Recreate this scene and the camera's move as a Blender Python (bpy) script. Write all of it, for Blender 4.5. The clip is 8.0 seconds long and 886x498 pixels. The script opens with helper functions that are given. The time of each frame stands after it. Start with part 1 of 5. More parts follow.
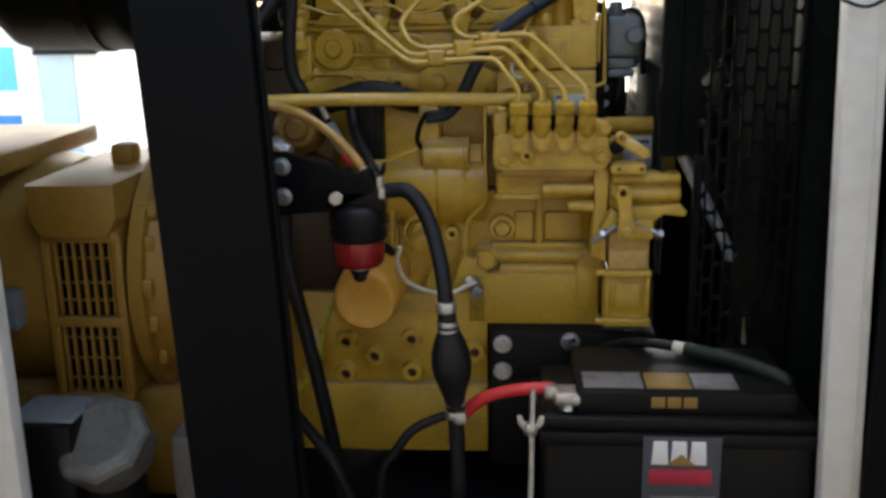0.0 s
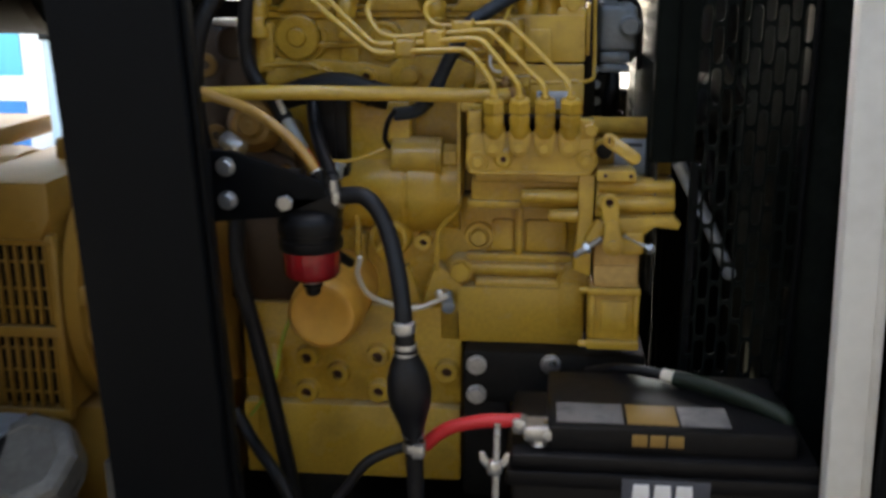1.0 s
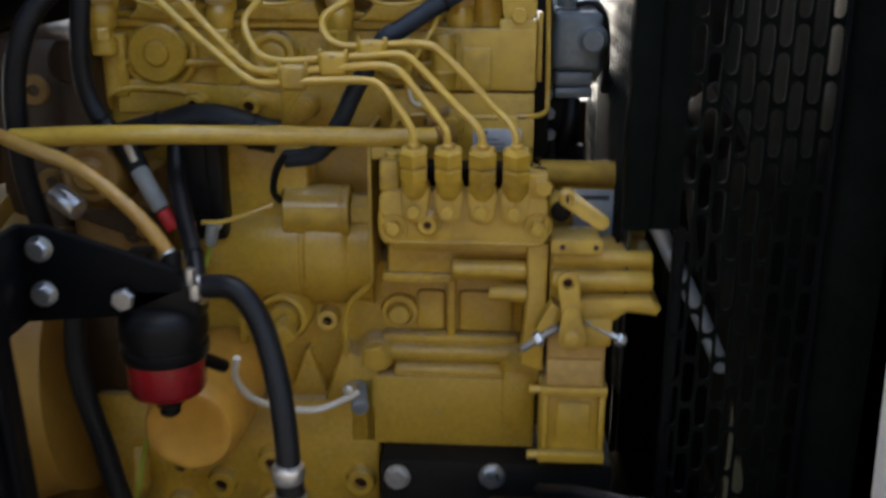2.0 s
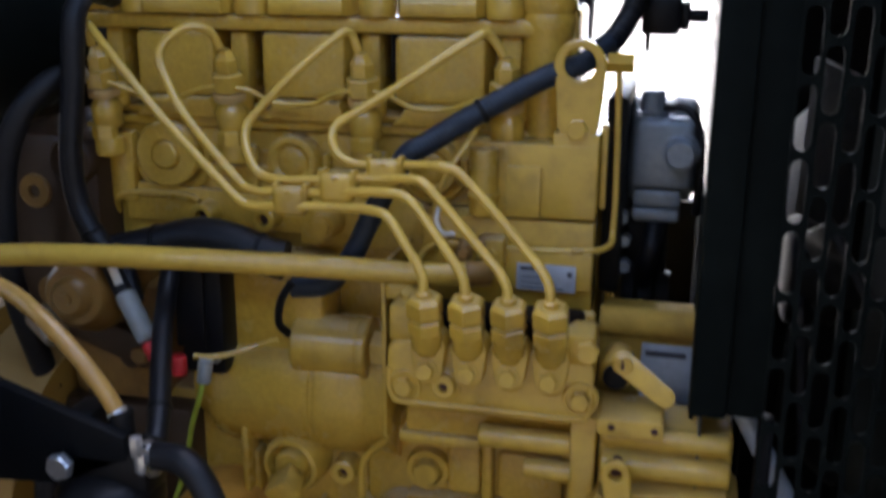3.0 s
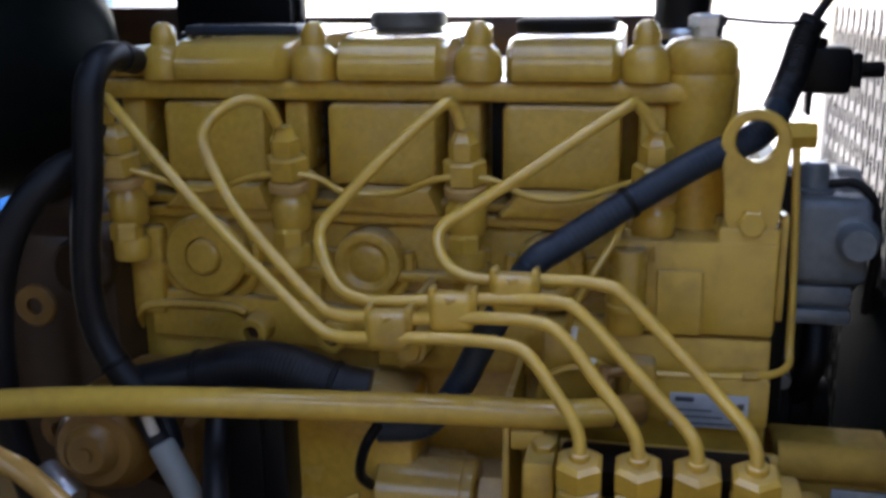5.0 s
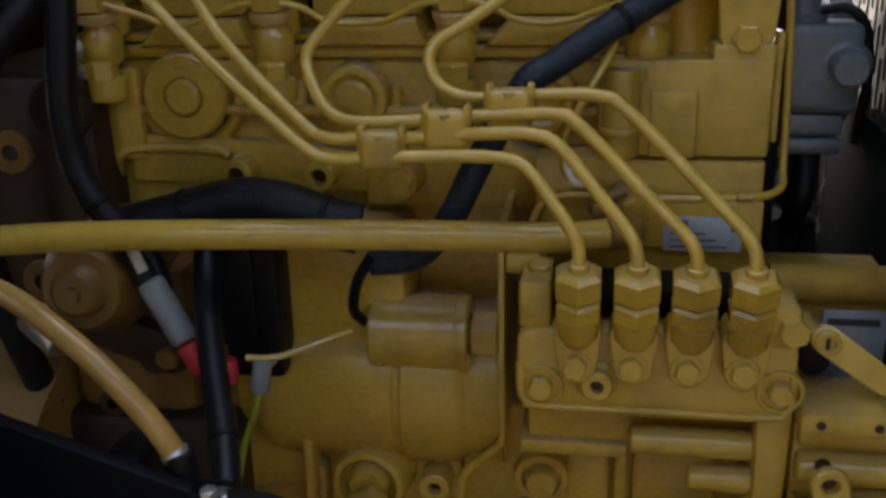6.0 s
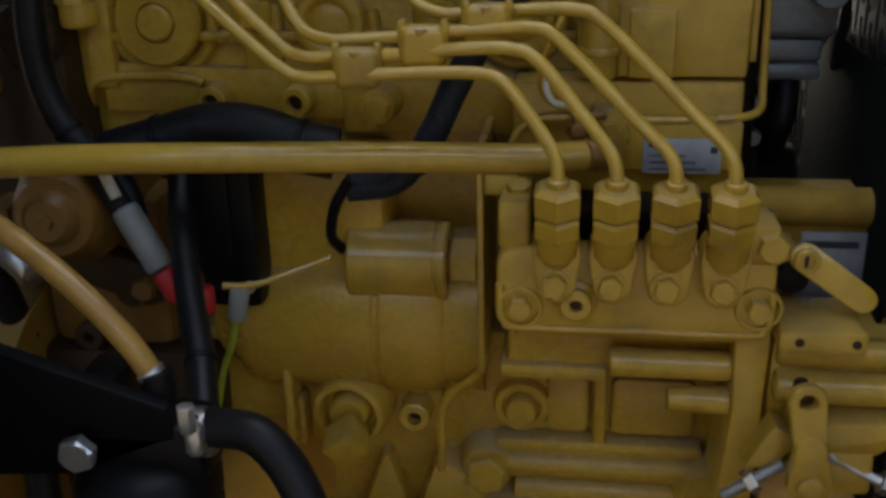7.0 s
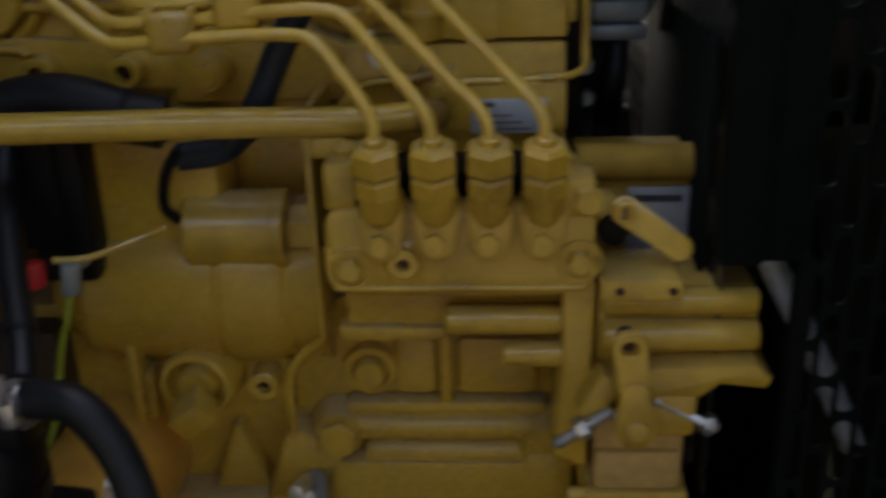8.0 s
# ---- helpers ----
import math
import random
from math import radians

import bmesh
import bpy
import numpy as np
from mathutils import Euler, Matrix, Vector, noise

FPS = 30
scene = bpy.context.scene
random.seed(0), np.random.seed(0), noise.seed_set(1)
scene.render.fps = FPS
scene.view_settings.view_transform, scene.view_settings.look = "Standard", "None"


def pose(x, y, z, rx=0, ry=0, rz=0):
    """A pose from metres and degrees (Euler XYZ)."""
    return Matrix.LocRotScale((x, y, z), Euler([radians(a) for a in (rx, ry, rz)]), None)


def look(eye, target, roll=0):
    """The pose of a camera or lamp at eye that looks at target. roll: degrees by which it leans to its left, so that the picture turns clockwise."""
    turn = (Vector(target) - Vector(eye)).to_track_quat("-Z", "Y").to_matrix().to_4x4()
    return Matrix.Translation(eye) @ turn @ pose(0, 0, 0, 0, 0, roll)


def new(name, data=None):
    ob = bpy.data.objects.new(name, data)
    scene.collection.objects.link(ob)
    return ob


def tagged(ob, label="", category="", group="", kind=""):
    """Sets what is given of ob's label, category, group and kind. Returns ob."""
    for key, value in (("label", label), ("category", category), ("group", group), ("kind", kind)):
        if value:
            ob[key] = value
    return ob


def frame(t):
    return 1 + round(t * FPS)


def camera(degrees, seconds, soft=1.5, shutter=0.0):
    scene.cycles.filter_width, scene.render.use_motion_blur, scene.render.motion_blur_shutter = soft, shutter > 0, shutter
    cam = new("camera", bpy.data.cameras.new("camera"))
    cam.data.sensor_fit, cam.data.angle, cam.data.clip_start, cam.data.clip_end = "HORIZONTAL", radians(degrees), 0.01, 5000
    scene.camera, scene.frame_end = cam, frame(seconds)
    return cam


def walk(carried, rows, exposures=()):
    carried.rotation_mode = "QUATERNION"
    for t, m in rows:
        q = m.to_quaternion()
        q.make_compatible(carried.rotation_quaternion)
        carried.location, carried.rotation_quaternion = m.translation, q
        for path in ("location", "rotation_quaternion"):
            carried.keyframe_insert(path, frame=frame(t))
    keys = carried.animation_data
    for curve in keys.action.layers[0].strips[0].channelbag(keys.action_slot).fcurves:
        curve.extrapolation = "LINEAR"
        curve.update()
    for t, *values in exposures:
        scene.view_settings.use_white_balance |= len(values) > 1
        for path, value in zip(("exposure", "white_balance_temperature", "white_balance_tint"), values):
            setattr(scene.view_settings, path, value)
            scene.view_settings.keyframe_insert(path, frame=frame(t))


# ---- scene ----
cam = camera(48.0, 8.0, soft=3.1, shutter=0.5)
# the small sways of the camera between those rows: time, eye, tilt, roll, turn
SWAYS = [
    (0.1, 0.0880, -1.4070, 0.9956, 74.91, -0.62, 4.72),
    (0.2, 0.0934, -1.4050, 0.9999, 74.67, -0.23, 4.33),
    (0.3, 0.0988, -1.4013, 1.0035, 74.59, 0.12, 4.48),
    (0.4, 0.1042, -1.3950, 1.0059, 75.14, 0.37, 4.05),
    (0.6, 0.1150, -1.3715, 0.9983, 74.26, 0.24, 4.76),
    (0.7, 0.1212, -1.3531, 0.9825, 74.61, -0.27, 4.87),
    (0.9, 0.1379, -1.3021, 0.9757, 74.90, -0.36, 6.20),
    (1.1, 0.1376, -1.2356, 0.9871, 74.15, -0.24, 5.38),
    (1.2, 0.1262, -1.1994, 0.9949, 73.73, -0.17, 4.67),
    (1.3, 0.1127, -1.1629, 1.0027, 73.59, -0.08, 3.72),
    (1.4, 0.1013, -1.1273, 1.0096, 74.13, -0.01, 2.22),
    (1.6, 0.1011, -1.0637, 1.0168, 72.61, -0.01, 2.06),
    (2.9, 0.2422, -0.7590, 1.0613, 73.36, 0.48, 12.89),
    (3.1, 0.2399, -0.7360, 1.0725, 74.37, 0.48, 13.79),
    (3.2, 0.2299, -0.7255, 1.0763, 75.07, 0.63, 13.65),
    (3.3, 0.2149, -0.7160, 1.0795, 75.42, 0.74, 13.24),
    (3.4, 0.1964, -0.7078, 1.0825, 75.80, 0.74, 12.21),
    (3.6, 0.1541, -0.6963, 1.0892, 75.97, 0.15, 9.27),
    (3.7, 0.1339, -0.6923, 1.0928, 76.19, -0.36, 7.87),
    (3.8, 0.1169, -0.6880, 1.0960, 76.91, -0.80, 6.38),
    (3.9, 0.1052, -0.6825, 1.0983, 77.58, -1.01, 6.76),
    (4.1, 0.1014, -0.6638, 1.0974, 77.41, -0.37, 7.07),
    (5.6, 0.0978, -0.5891, 1.0438, 72.01, -1.15, 11.12),
    (5.7, 0.0953, -0.5913, 1.0386, 71.07, -1.19, 10.70),
    (5.8, 0.0929, -0.5937, 1.0347, 70.44, -1.23, 10.08),
    (5.9, 0.0908, -0.5961, 1.0317, 70.52, -1.28, 9.52),
    (6.1, 0.0878, -0.6005, 1.0269, 70.52, -1.53, 8.83),
    (6.2, 0.0869, -0.6023, 1.0247, 71.03, -1.67, 8.34),
    (6.3, 0.0863, -0.6036, 1.0225, 70.65, -1.81, 8.12),
    (6.4, 0.0860, -0.6045, 1.0202, 70.02, -1.90, 8.40),
    (6.6, 0.0861, -0.6045, 1.0150, 68.69, -1.88, 8.59),
    (6.7, 0.0868, -0.6038, 1.0122, 68.67, -1.79, 8.68),
    (6.8, 0.0879, -0.6030, 1.0094, 68.61, -1.68, 8.69),
    (6.9, 0.0891, -0.6023, 1.0068, 68.41, -1.55, 8.54),
    (7.1, 0.0922, -0.6018, 1.0027, 68.25, -1.33, 8.03),
    (7.3, 0.0965, -0.6017, 1.0001, 68.17, -1.29, 7.71),
    (7.6, 0.1096, -0.6020, 0.9974, 68.37, -1.39, 6.37),
    (7.7, 0.1161, -0.6029, 0.9965, 68.33, -1.43, 6.26),
    (7.8, 0.1234, -0.6041, 0.9956, 67.85, -1.47, 5.89),
    (7.9, 0.1312, -0.6056, 0.9947, 66.89, -1.50, 4.55),
]
ROWS = [
    (0.0, 0.0826, -1.4082, 0.9909, 75.19, 1.02, 4.31),
    (0.5, 0.1095, -1.3853, 1.0068, 74.82, -0.48, 4.48),
    (1.0, 0.1424, -1.2703, 0.9804, 74.72, 0.26, 5.95),
    (1.5, 0.0965, -1.0940, 1.0145, 73.59, -0.02, 1.79),
    (1.7, 0.1116, -1.0352, 1.0178, 72.22, 0.05, 1.92),
    (2.8, 0.2385, -0.7724, 1.0546, 73.04, -0.71, 12.11),
    (3.0, 0.2435, -0.7472, 1.0675, 73.86, -0.36, 13.41),
    (3.5, 0.1756, -0.7012, 1.0856, 76.30, -0.54, 10.64),
    (4.0, 0.1009, -0.6746, 1.0992, 77.87, 0.82, 7.05),
    (4.2, 0.1022, -0.6518, 1.0940, 77.83, 0.08, 6.54),
    (5.3, 0.1041, -0.5853, 1.0674, 74.03, 0.86, 12.06),
    (5.5, 0.1005, -0.5872, 1.0507, 73.06, 1.04, 11.30),
    (6.0, 0.0891, -0.5984, 1.0292, 70.30, 1.30, 8.84),
    (6.5, 0.0859, -0.6048, 1.0177, 69.31, 1.80, 7.84),
    (7.0, 0.0906, -0.6019, 1.0045, 68.25, 1.32, 7.66),
    (7.5, 0.1041, -0.6017, 0.9983, 68.31, 1.26, 6.09),
    (8.0, 0.1392, -0.6073, 0.9938, 67.18, 1.40, 2.28),
]
POSES = [(t, pose(x, y, z, rx, ry, rz)) for t, x, y, z, rx, ry, rz in ROWS]
POSES += [(t, look((x, y, z), (x - math.sin(radians(w)) * math.sin(radians(a)), y + math.cos(radians(w)) * math.sin(radians(a)), z - math.cos(radians(a))), r)) for t, x, y, z, a, r, w in SWAYS]
POSES.append((0.8, look((0.129, -1.330, 0.974), (-0.064, 0.590, 0.448), -0.5)))
walk(cam, sorted(POSES, key=lambda row: row[0]),
     [(0.0, 3.42, 8300, 8), (1.5, 3.42, 8100, 8), (3.0, 3.46, 6700, 15), (4.0, 3.45, 6400, 19), (5.5, 2.97, 7200, 13), (6.5, 2.72, 8350, 10), (7.5, 2.7, 8400, 10), (8.0, 2.6, 8350, 10)])

# ---------------------------------------------------------------- light
world = bpy.data.worlds.new("sky")
scene.world = world
world.use_nodes = True
wn = world.node_tree.nodes
sky = wn.new("ShaderNodeTexSky")
sky.sky_type = "NISHITA"
sky.sun_disc = False
sky.sun_elevation = radians(51)
sky.sun_rotation = radians(-23)
sky.dust_density = 2.0
world.node_tree.links.new(sky.outputs[0], wn["Background"].inputs[0])
wn["Background"].inputs[1].default_value = 0.15
sun = new("sun", bpy.data.lights.new("sun", "SUN"))
sun.data.energy = 2.6
sun.data.angle = radians(0.6)
sun.data.color = (1.0, 0.95, 0.86)
sun.matrix_world = look((-3, 7, 9.5), (0, 0, 0))

# ---------------------------------------------------------------- materials


def material(name, colour, rough=0.5, metal=0.0, spread=0.12, grain=60.0, bump=0.1, dirt=None, dirt_amount=0.35, dirt_scale=14.0, coat=0.0, gloss=0.5, dust=0.0):
    """Painted or plain surface: colour with two scales of variation, fine relief and patches of dirt."""
    m = bpy.data.materials.new(name)
    m.use_nodes = True
    nt = m.node_tree
    n, ln = nt.nodes, nt.links
    bsdf = n["Principled BSDF"]
    geo = n.new("ShaderNodeTexCoord")
    fine = n.new("ShaderNodeTexNoise")
    fine.inputs["Scale"].default_value = grain
    fine.inputs["Detail"].default_value = 6
    large = n.new("ShaderNodeTexNoise")
    large.inputs["Scale"].default_value = dirt_scale
    large.inputs["Detail"].default_value = 8
    large.inputs["Roughness"].default_value = 0.65
    for t in (fine, large):
        ln.new(geo.outputs["Object"], t.inputs["Vector"])
    info = n.new("ShaderNodeObjectInfo")
    ramp = n.new("ShaderNodeMapRange")
    ramp.inputs[1].default_value, ramp.inputs[2].default_value = 0.3, 0.7
    ramp.inputs[3].default_value, ramp.inputs[4].default_value = 1 - spread, 1 + spread
    ln.new(fine.outputs["Fac"], ramp.inputs[0])
    mul = n.new("ShaderNodeMix")
    mul.data_type, mul.blend_type = "RGBA", "MULTIPLY"
    mul.inputs[0].default_value = 1.0
    mul.inputs[6].default_value = (*colour, 1)
    ln.new(ramp.outputs[0], mul.inputs[7])
    dr = n.new("ShaderNodeMapRange")
    dr.inputs[1].default_value, dr.inputs[2].default_value = 0.48, 0.72
    dr.inputs[3].default_value, dr.inputs[4].default_value = 0.0, dirt_amount
    ln.new(large.outputs["Fac"], dr.inputs[0])
    mix = n.new("ShaderNodeMix")
    mix.data_type = "RGBA"
    d = dirt or tuple(c * 0.45 for c in colour)
    mix.inputs[7].default_value = (*d, 1)
    ln.new(dr.outputs[0], mix.inputs[0])
    ln.new(mul.outputs[2], mix.inputs[6])
    colour_out = mix.outputs[2]
    if dust:
        gm = n.new("ShaderNodeNewGeometry")
        sep = n.new("ShaderNodeSeparateXYZ")
        ln.new(gm.outputs["Normal"], sep.inputs[0])
        lay = n.new("ShaderNodeMapRange")
        lay.inputs[1].default_value, lay.inputs[2].default_value = 0.45, 0.95
        lay.inputs[3].default_value, lay.inputs[4].default_value = 0.0, dust
        ln.new(sep.outputs["Z"], lay.inputs[0])
        amount = n.new("ShaderNodeMath")
        amount.operation = "MULTIPLY"
        ln.new(lay.outputs[0], amount.inputs[0])
        ln.new(large.outputs["Fac"], amount.inputs[1])
        dm = n.new("ShaderNodeMix")
        dm.data_type = "RGBA"
        dm.inputs[7].default_value = (0.40, 0.31, 0.19, 1)
        ln.new(amount.outputs[0], dm.inputs[0])
        ln.new(colour_out, dm.inputs[6])
        colour_out = dm.outputs[2]
    ln.new(colour_out, bsdf.inputs["Base Color"])
    rr = n.new("ShaderNodeMapRange")
    rr.inputs[1].default_value, rr.inputs[2].default_value = 0.3, 0.75
    rr.inputs[3].default_value, rr.inputs[4].default_value = max(0.05, rough - 0.08), min(1, rough + 0.12)
    ln.new(large.outputs["Fac"], rr.inputs[0])
    ln.new(rr.outputs[0], bsdf.inputs["Roughness"])
    bsdf.inputs["Metallic"].default_value = metal
    bsdf.inputs["Coat Weight"].default_value = coat
    bsdf.inputs["Specular IOR Level"].default_value = gloss
    bsdf.inputs["Coat Roughness"].default_value = 0.25
    if bump:
        b = n.new("ShaderNodeBump")
        b.inputs["Strength"].default_value = bump
        b.inputs["Distance"].default_value = 0.002
        ln.new(fine.outputs["Fac"], b.inputs["Height"])
        ln.new(b.outputs[0], bsdf.inputs["Normal"])
    return m


YELLOW = material("engine_paint", (0.530, 0.325, 0.044), 0.20, 0, 0.07, 90, 0.07, (0.17, 0.085, 0.022), 0.55, 20, coat=0.35, dust=0.5)
CAST = material("cast_engine_paint", (0.512, 0.310, 0.043), 0.25, 0, 0.10, 220, 0.22, (0.15, 0.075, 0.02), 0.5, 14, dust=1.0)
TUBE = material("painted_tube", (0.570, 0.360, 0.058), 0.14, 0, 0.06, 120, 0.05, (0.26, 0.13, 0.05), 0.35, 22, coat=0.35)
DUSTY = material("dusty_paint", (0.50, 0.31, 0.10), 0.6, 0, 0.12, 120, 0.2, (0.30, 0.19, 0.09), 0.6, 18)
STARTERPAINT = material("oily_orange_paint", (0.23, 0.118, 0.026), 0.40, 0, 0.12, 70, 0.12, (0.06, 0.03, 0.012), 0.65, 14)
GENPAINT = material("generator_paint", (0.35, 0.187, 0.032), 0.42, 0, 0.06, 60, 0.08, (0.22, 0.10, 0.03), 0.4, 8, dust=0.6)
# brown paint darkened to carry the shade at the flywheel end
SHADEBROWN = material("brown_paint_with_shade", (0.040, 0.019, 0.007), 0.46, 0, 0.15, 70, 0.15, (0.03, 0.016, 0.008), 0.7, 12)
OILFILTER = material("oil_filter_paint", (0.62, 0.31, 0.05), 0.4, 0, 0.08, 60, 0.05, (0.42, 0.20, 0.05), 0.5, 25)
COPPERY = material("tan_tube", (0.44, 0.25, 0.065), 0.2, 0, 0.08, 90, 0.05, (0.22, 0.10, 0.04), 0.4, 25)
BLACKPAINT = material("black_powder_coat", (0.0036, 0.0044, 0.0056), 0.5, 0, 0.15, 300, 0.15, (0.008, 0.008, 0.008), 0.3, 6, gloss=0.09)
RUBBER = material("black_rubber", (0.006, 0.0064, 0.0084), 0.45, 0, 0.2, 150, 0.1, (0.024, 0.023, 0.022), 0.4, 25, gloss=0.28)
BLUERUBBER = material("dark_blue_sleeve", (0.014, 0.022, 0.034), 0.45, 0, 0.2, 160, 0.1, (0.035, 0.042, 0.05), 0.4, 30, gloss=0.3)
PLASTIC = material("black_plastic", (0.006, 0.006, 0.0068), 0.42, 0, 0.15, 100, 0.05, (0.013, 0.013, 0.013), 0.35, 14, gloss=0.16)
DARKIRON = material("dark_iron", (0.008, 0.0078, 0.0075), 0.6, 0.1, 0.2, 120, 0.25, (0.035, 0.025, 0.018), 0.3, 12, gloss=0.22)
STEEL = material("zinc_steel", (0.60, 0.61, 0.62), 0.32, 0.9, 0.12, 160, 0.1, (0.30, 0.28, 0.26), 0.4, 60)
ALLOY = material("cast_alloy", (0.25, 0.285, 0.315), 0.45, 0.35, 0.12, 160, 0.25, (0.12, 0.12, 0.12), 0.4, 20)
CAPGREY = material("grey_cap_plastic", (0.095, 0.092, 0.084), 0.42, 0, 0.1, 120, 0.1, (0.24, 0.235, 0.22), 0.5, 18)
LIGHTPOST = material("light_grey_enamel", (0.62, 0.61, 0.57), 0.45, 0, 0.05, 40, 0.05, (0.40, 0.38, 0.34), 0.35, 7)
REDBOWL = material("red_bowl", (0.28, 0.012, 0.016), 0.16, 0, 0.15, 40, 0.02, (0.06, 0.005, 0.006), 0.6, 30)
RED = material("red_insulation", (0.62, 0.03, 0.035), 0.4, 0, 0.06, 80, 0.05, (0.35, 0.02, 0.02), 0.3, 30)
WHITEWIRE = material("white_insulation", (0.66, 0.62, 0.52), 0.5, 0, 0.06, 80, 0.05, (0.40, 0.34, 0.24), 0.4, 40)
GREENWIRE = material("green_yellow_insulation", (0.34, 0.42, 0.04), 0.5, 0, 0.2, 60, 0.05, (0.10, 0.26, 0.04), 0.6, 60)
BATTERYGREEN = material("green_black_insulation", (0.010, 0.018, 0.012), 0.5, 0, 0.2, 80, 0.05, (0.03, 0.04, 0.03), 0.4, 30, gloss=0.25)
CLEAR = material("milky_sleeve", (0.27, 0.29, 0.28), 0.35, 0, 0.08, 60, 0.05, (0.30, 0.28, 0.2), 0.3, 50)
PLATE = material("aluminium_plate", (0.40, 0.45, 0.52), 0.45, 0.4, 0.08, 200, 0.08, (0.26, 0.28, 0.30), 0.5, 40)
INK = material("plate_ink", (0.05, 0.055, 0.07), 0.6, 0, 0.1, 100, 0)
MATTE = material("matte_stained_paint", (0.40, 0.238, 0.042), 0.72, 0, 0.12, 120, 0.2, (0.22, 0.12, 0.04), 0.6, 18, gloss=0.15)
# near-black for the unlit gap behind the delivery valves
SHADEBLACK = material("valley_shade_black", (0.007, 0.0042, 0.0025), 0.8, 0, 0.3, 90, 0.3, (0.03, 0.017, 0.006), 0.5, 40, gloss=0.1)
# rust brown that also paints the shade inside bores, sockets and slots
HOLE = material("bore_shadow_rust", (0.05, 0.018, 0.010), 0.8, 0, 0.2, 100, 0.1)
DECALWHITE = material("decal_white", (0.72, 0.72, 0.72), 0.5, 0, 0.05, 80, 0, (0.45, 0.45, 0.45), 0.3, 40)
DECALGREY = material("decal_grey", (0.16, 0.15, 0.14), 0.55, 0, 0.1, 80, 0, (0.05, 0.05, 0.05), 0.7, 30)
DECALRED = material("decal_red", (0.42, 0.02, 0.05), 0.5, 0, 0.05, 80, 0)
DECALGOLD = material("decal_gold", (0.26, 0.15, 0.035), 0.5, 0, 0.1, 80, 0, (0.2, 0.12, 0.04), 0.4, 40)
GALV = material("galvanised_guard", (0.052, 0.054, 0.057), 0.32, 0.8, 0.1, 60, 0.08, (0.05, 0.05, 0.05), 0.4, 8)
RADFIN = material("dull_radiator_black", (0.008, 0.0100, 0.0090), 0.9, 0.0, 0.2, 90, 0.2, (0.020, 0.024, 0.021), 0.5, 12, gloss=0.04)
GREENBLACK = material("dusty_black_guard", (0.005, 0.0068, 0.0064), 0.5, 0.0, 0.15, 60, 0.1, (0.014, 0.018, 0.016), 0.4, 9, gloss=0.03)
# surfaces of the unseen light blockers, kept dark to limit bounce
BLOCKERFLOOR = material("low_bounce_floor", (0.040, 0.039, 0.038), 0.85, 0, 0.2, 30, 0.3, (0.03, 0.03, 0.03), 0.5, 2.0)
BLOCKERWALL = material("low_bounce_wall", (0.055, 0.054, 0.050), 0.85, 0, 0.08, 10, 0.2, (0.035, 0.034, 0.033), 0.5, 1.2)
CONCRETE = material("pale_concrete", (0.34, 0.33, 0.31), 0.85, 0, 0.1, 12, 0.3, (0.28, 0.27, 0.25), 0.5, 1.5)
WALLWHITE = material("white_cladding", (0.78, 0.78, 0.76), 0.6, 0, 0.04, 8, 0.05, (0.6, 0.6, 0.58), 0.3, 1.0)
WALLBLUE = material("blue_cladding", (0.03, 0.22, 0.55), 0.5, 0, 0.06, 8, 0.05, (0.05, 0.16, 0.36), 0.3, 1.0)
CYANCLAD = material("cyan_cladding", (0.10, 0.50, 0.66), 0.5, 0, 0.06, 8, 0.05, (0.1, 0.4, 0.5), 0.3, 1.0)
GREYCLAD = material("pale_grey_cladding", (0.48, 0.62, 0.70), 0.5, 0, 0.06, 8, 0.05, (0.3, 0.36, 0.4), 0.3, 1.0)

# ---------------------------------------------------------------- mesh helpers


def add(bm, other, m=None):
    """Joins another bmesh into bm and frees it."""
    if m is not None:
        bmesh.ops.transform(other, matrix=m, verts=other.verts)
    me = bpy.data.meshes.new("tmp")
    other.to_mesh(me)
    other.free()
    bm.from_mesh(me)
    bpy.data.meshes.remove(me)
    return bm


def box(x0, x1, y0, y1, z0, z1, bevel=0.0015, seg=2, bm=None):
    b = bmesh.new()
    bmesh.ops.create_cube(b, size=1, matrix=Matrix.Translation(((x0 + x1) / 2, (y0 + y1) / 2, (z0 + z1) / 2)) @ Matrix.Diagonal((abs(x1 - x0), abs(y1 - y0), abs(z1 - z0), 1)))
    if bevel:
        lim = 0.45 * min(abs(x1 - x0), abs(y1 - y0), abs(z1 - z0))
        bmesh.ops.bevel(b, geom=list(b.edges), offset=min(bevel, lim), segments=seg, affect="EDGES", profile=0.5)
    return add(bm, b) if bm is not None else b


def axis_matrix(p0, p1):
    p0, p1 = Vector(p0), Vector(p1)
    q = (p1 - p0).to_track_quat("Z", "Y")
    return Matrix.Translation(p0) @ q.to_matrix().to_4x4()


def lathe(p0, p1, profile, seg=28, bm=None, turn=0.0):
    """A turned solid: profile holds (part of the way from p0 to p1 in metres, radius)."""
    b = bmesh.new()
    rings = []
    for h, r in profile:
        rings.append([b.verts.new((r * math.cos(turn + 2 * math.pi * i / seg), r * math.sin(turn + 2 * math.pi * i / seg), h)) for i in range(seg)])
    for a, c in zip(rings, rings[1:]):
        for i in range(seg):
            b.faces.new((a[i], a[(i + 1) % seg], c[(i + 1) % seg], c[i]))
    b.faces.new(rings[0][::-1])
    b.faces.new(rings[-1])
    bmesh.ops.transform(b, matrix=axis_matrix(p0, p1), verts=b.verts)
    return add(bm, b) if bm is not None else b


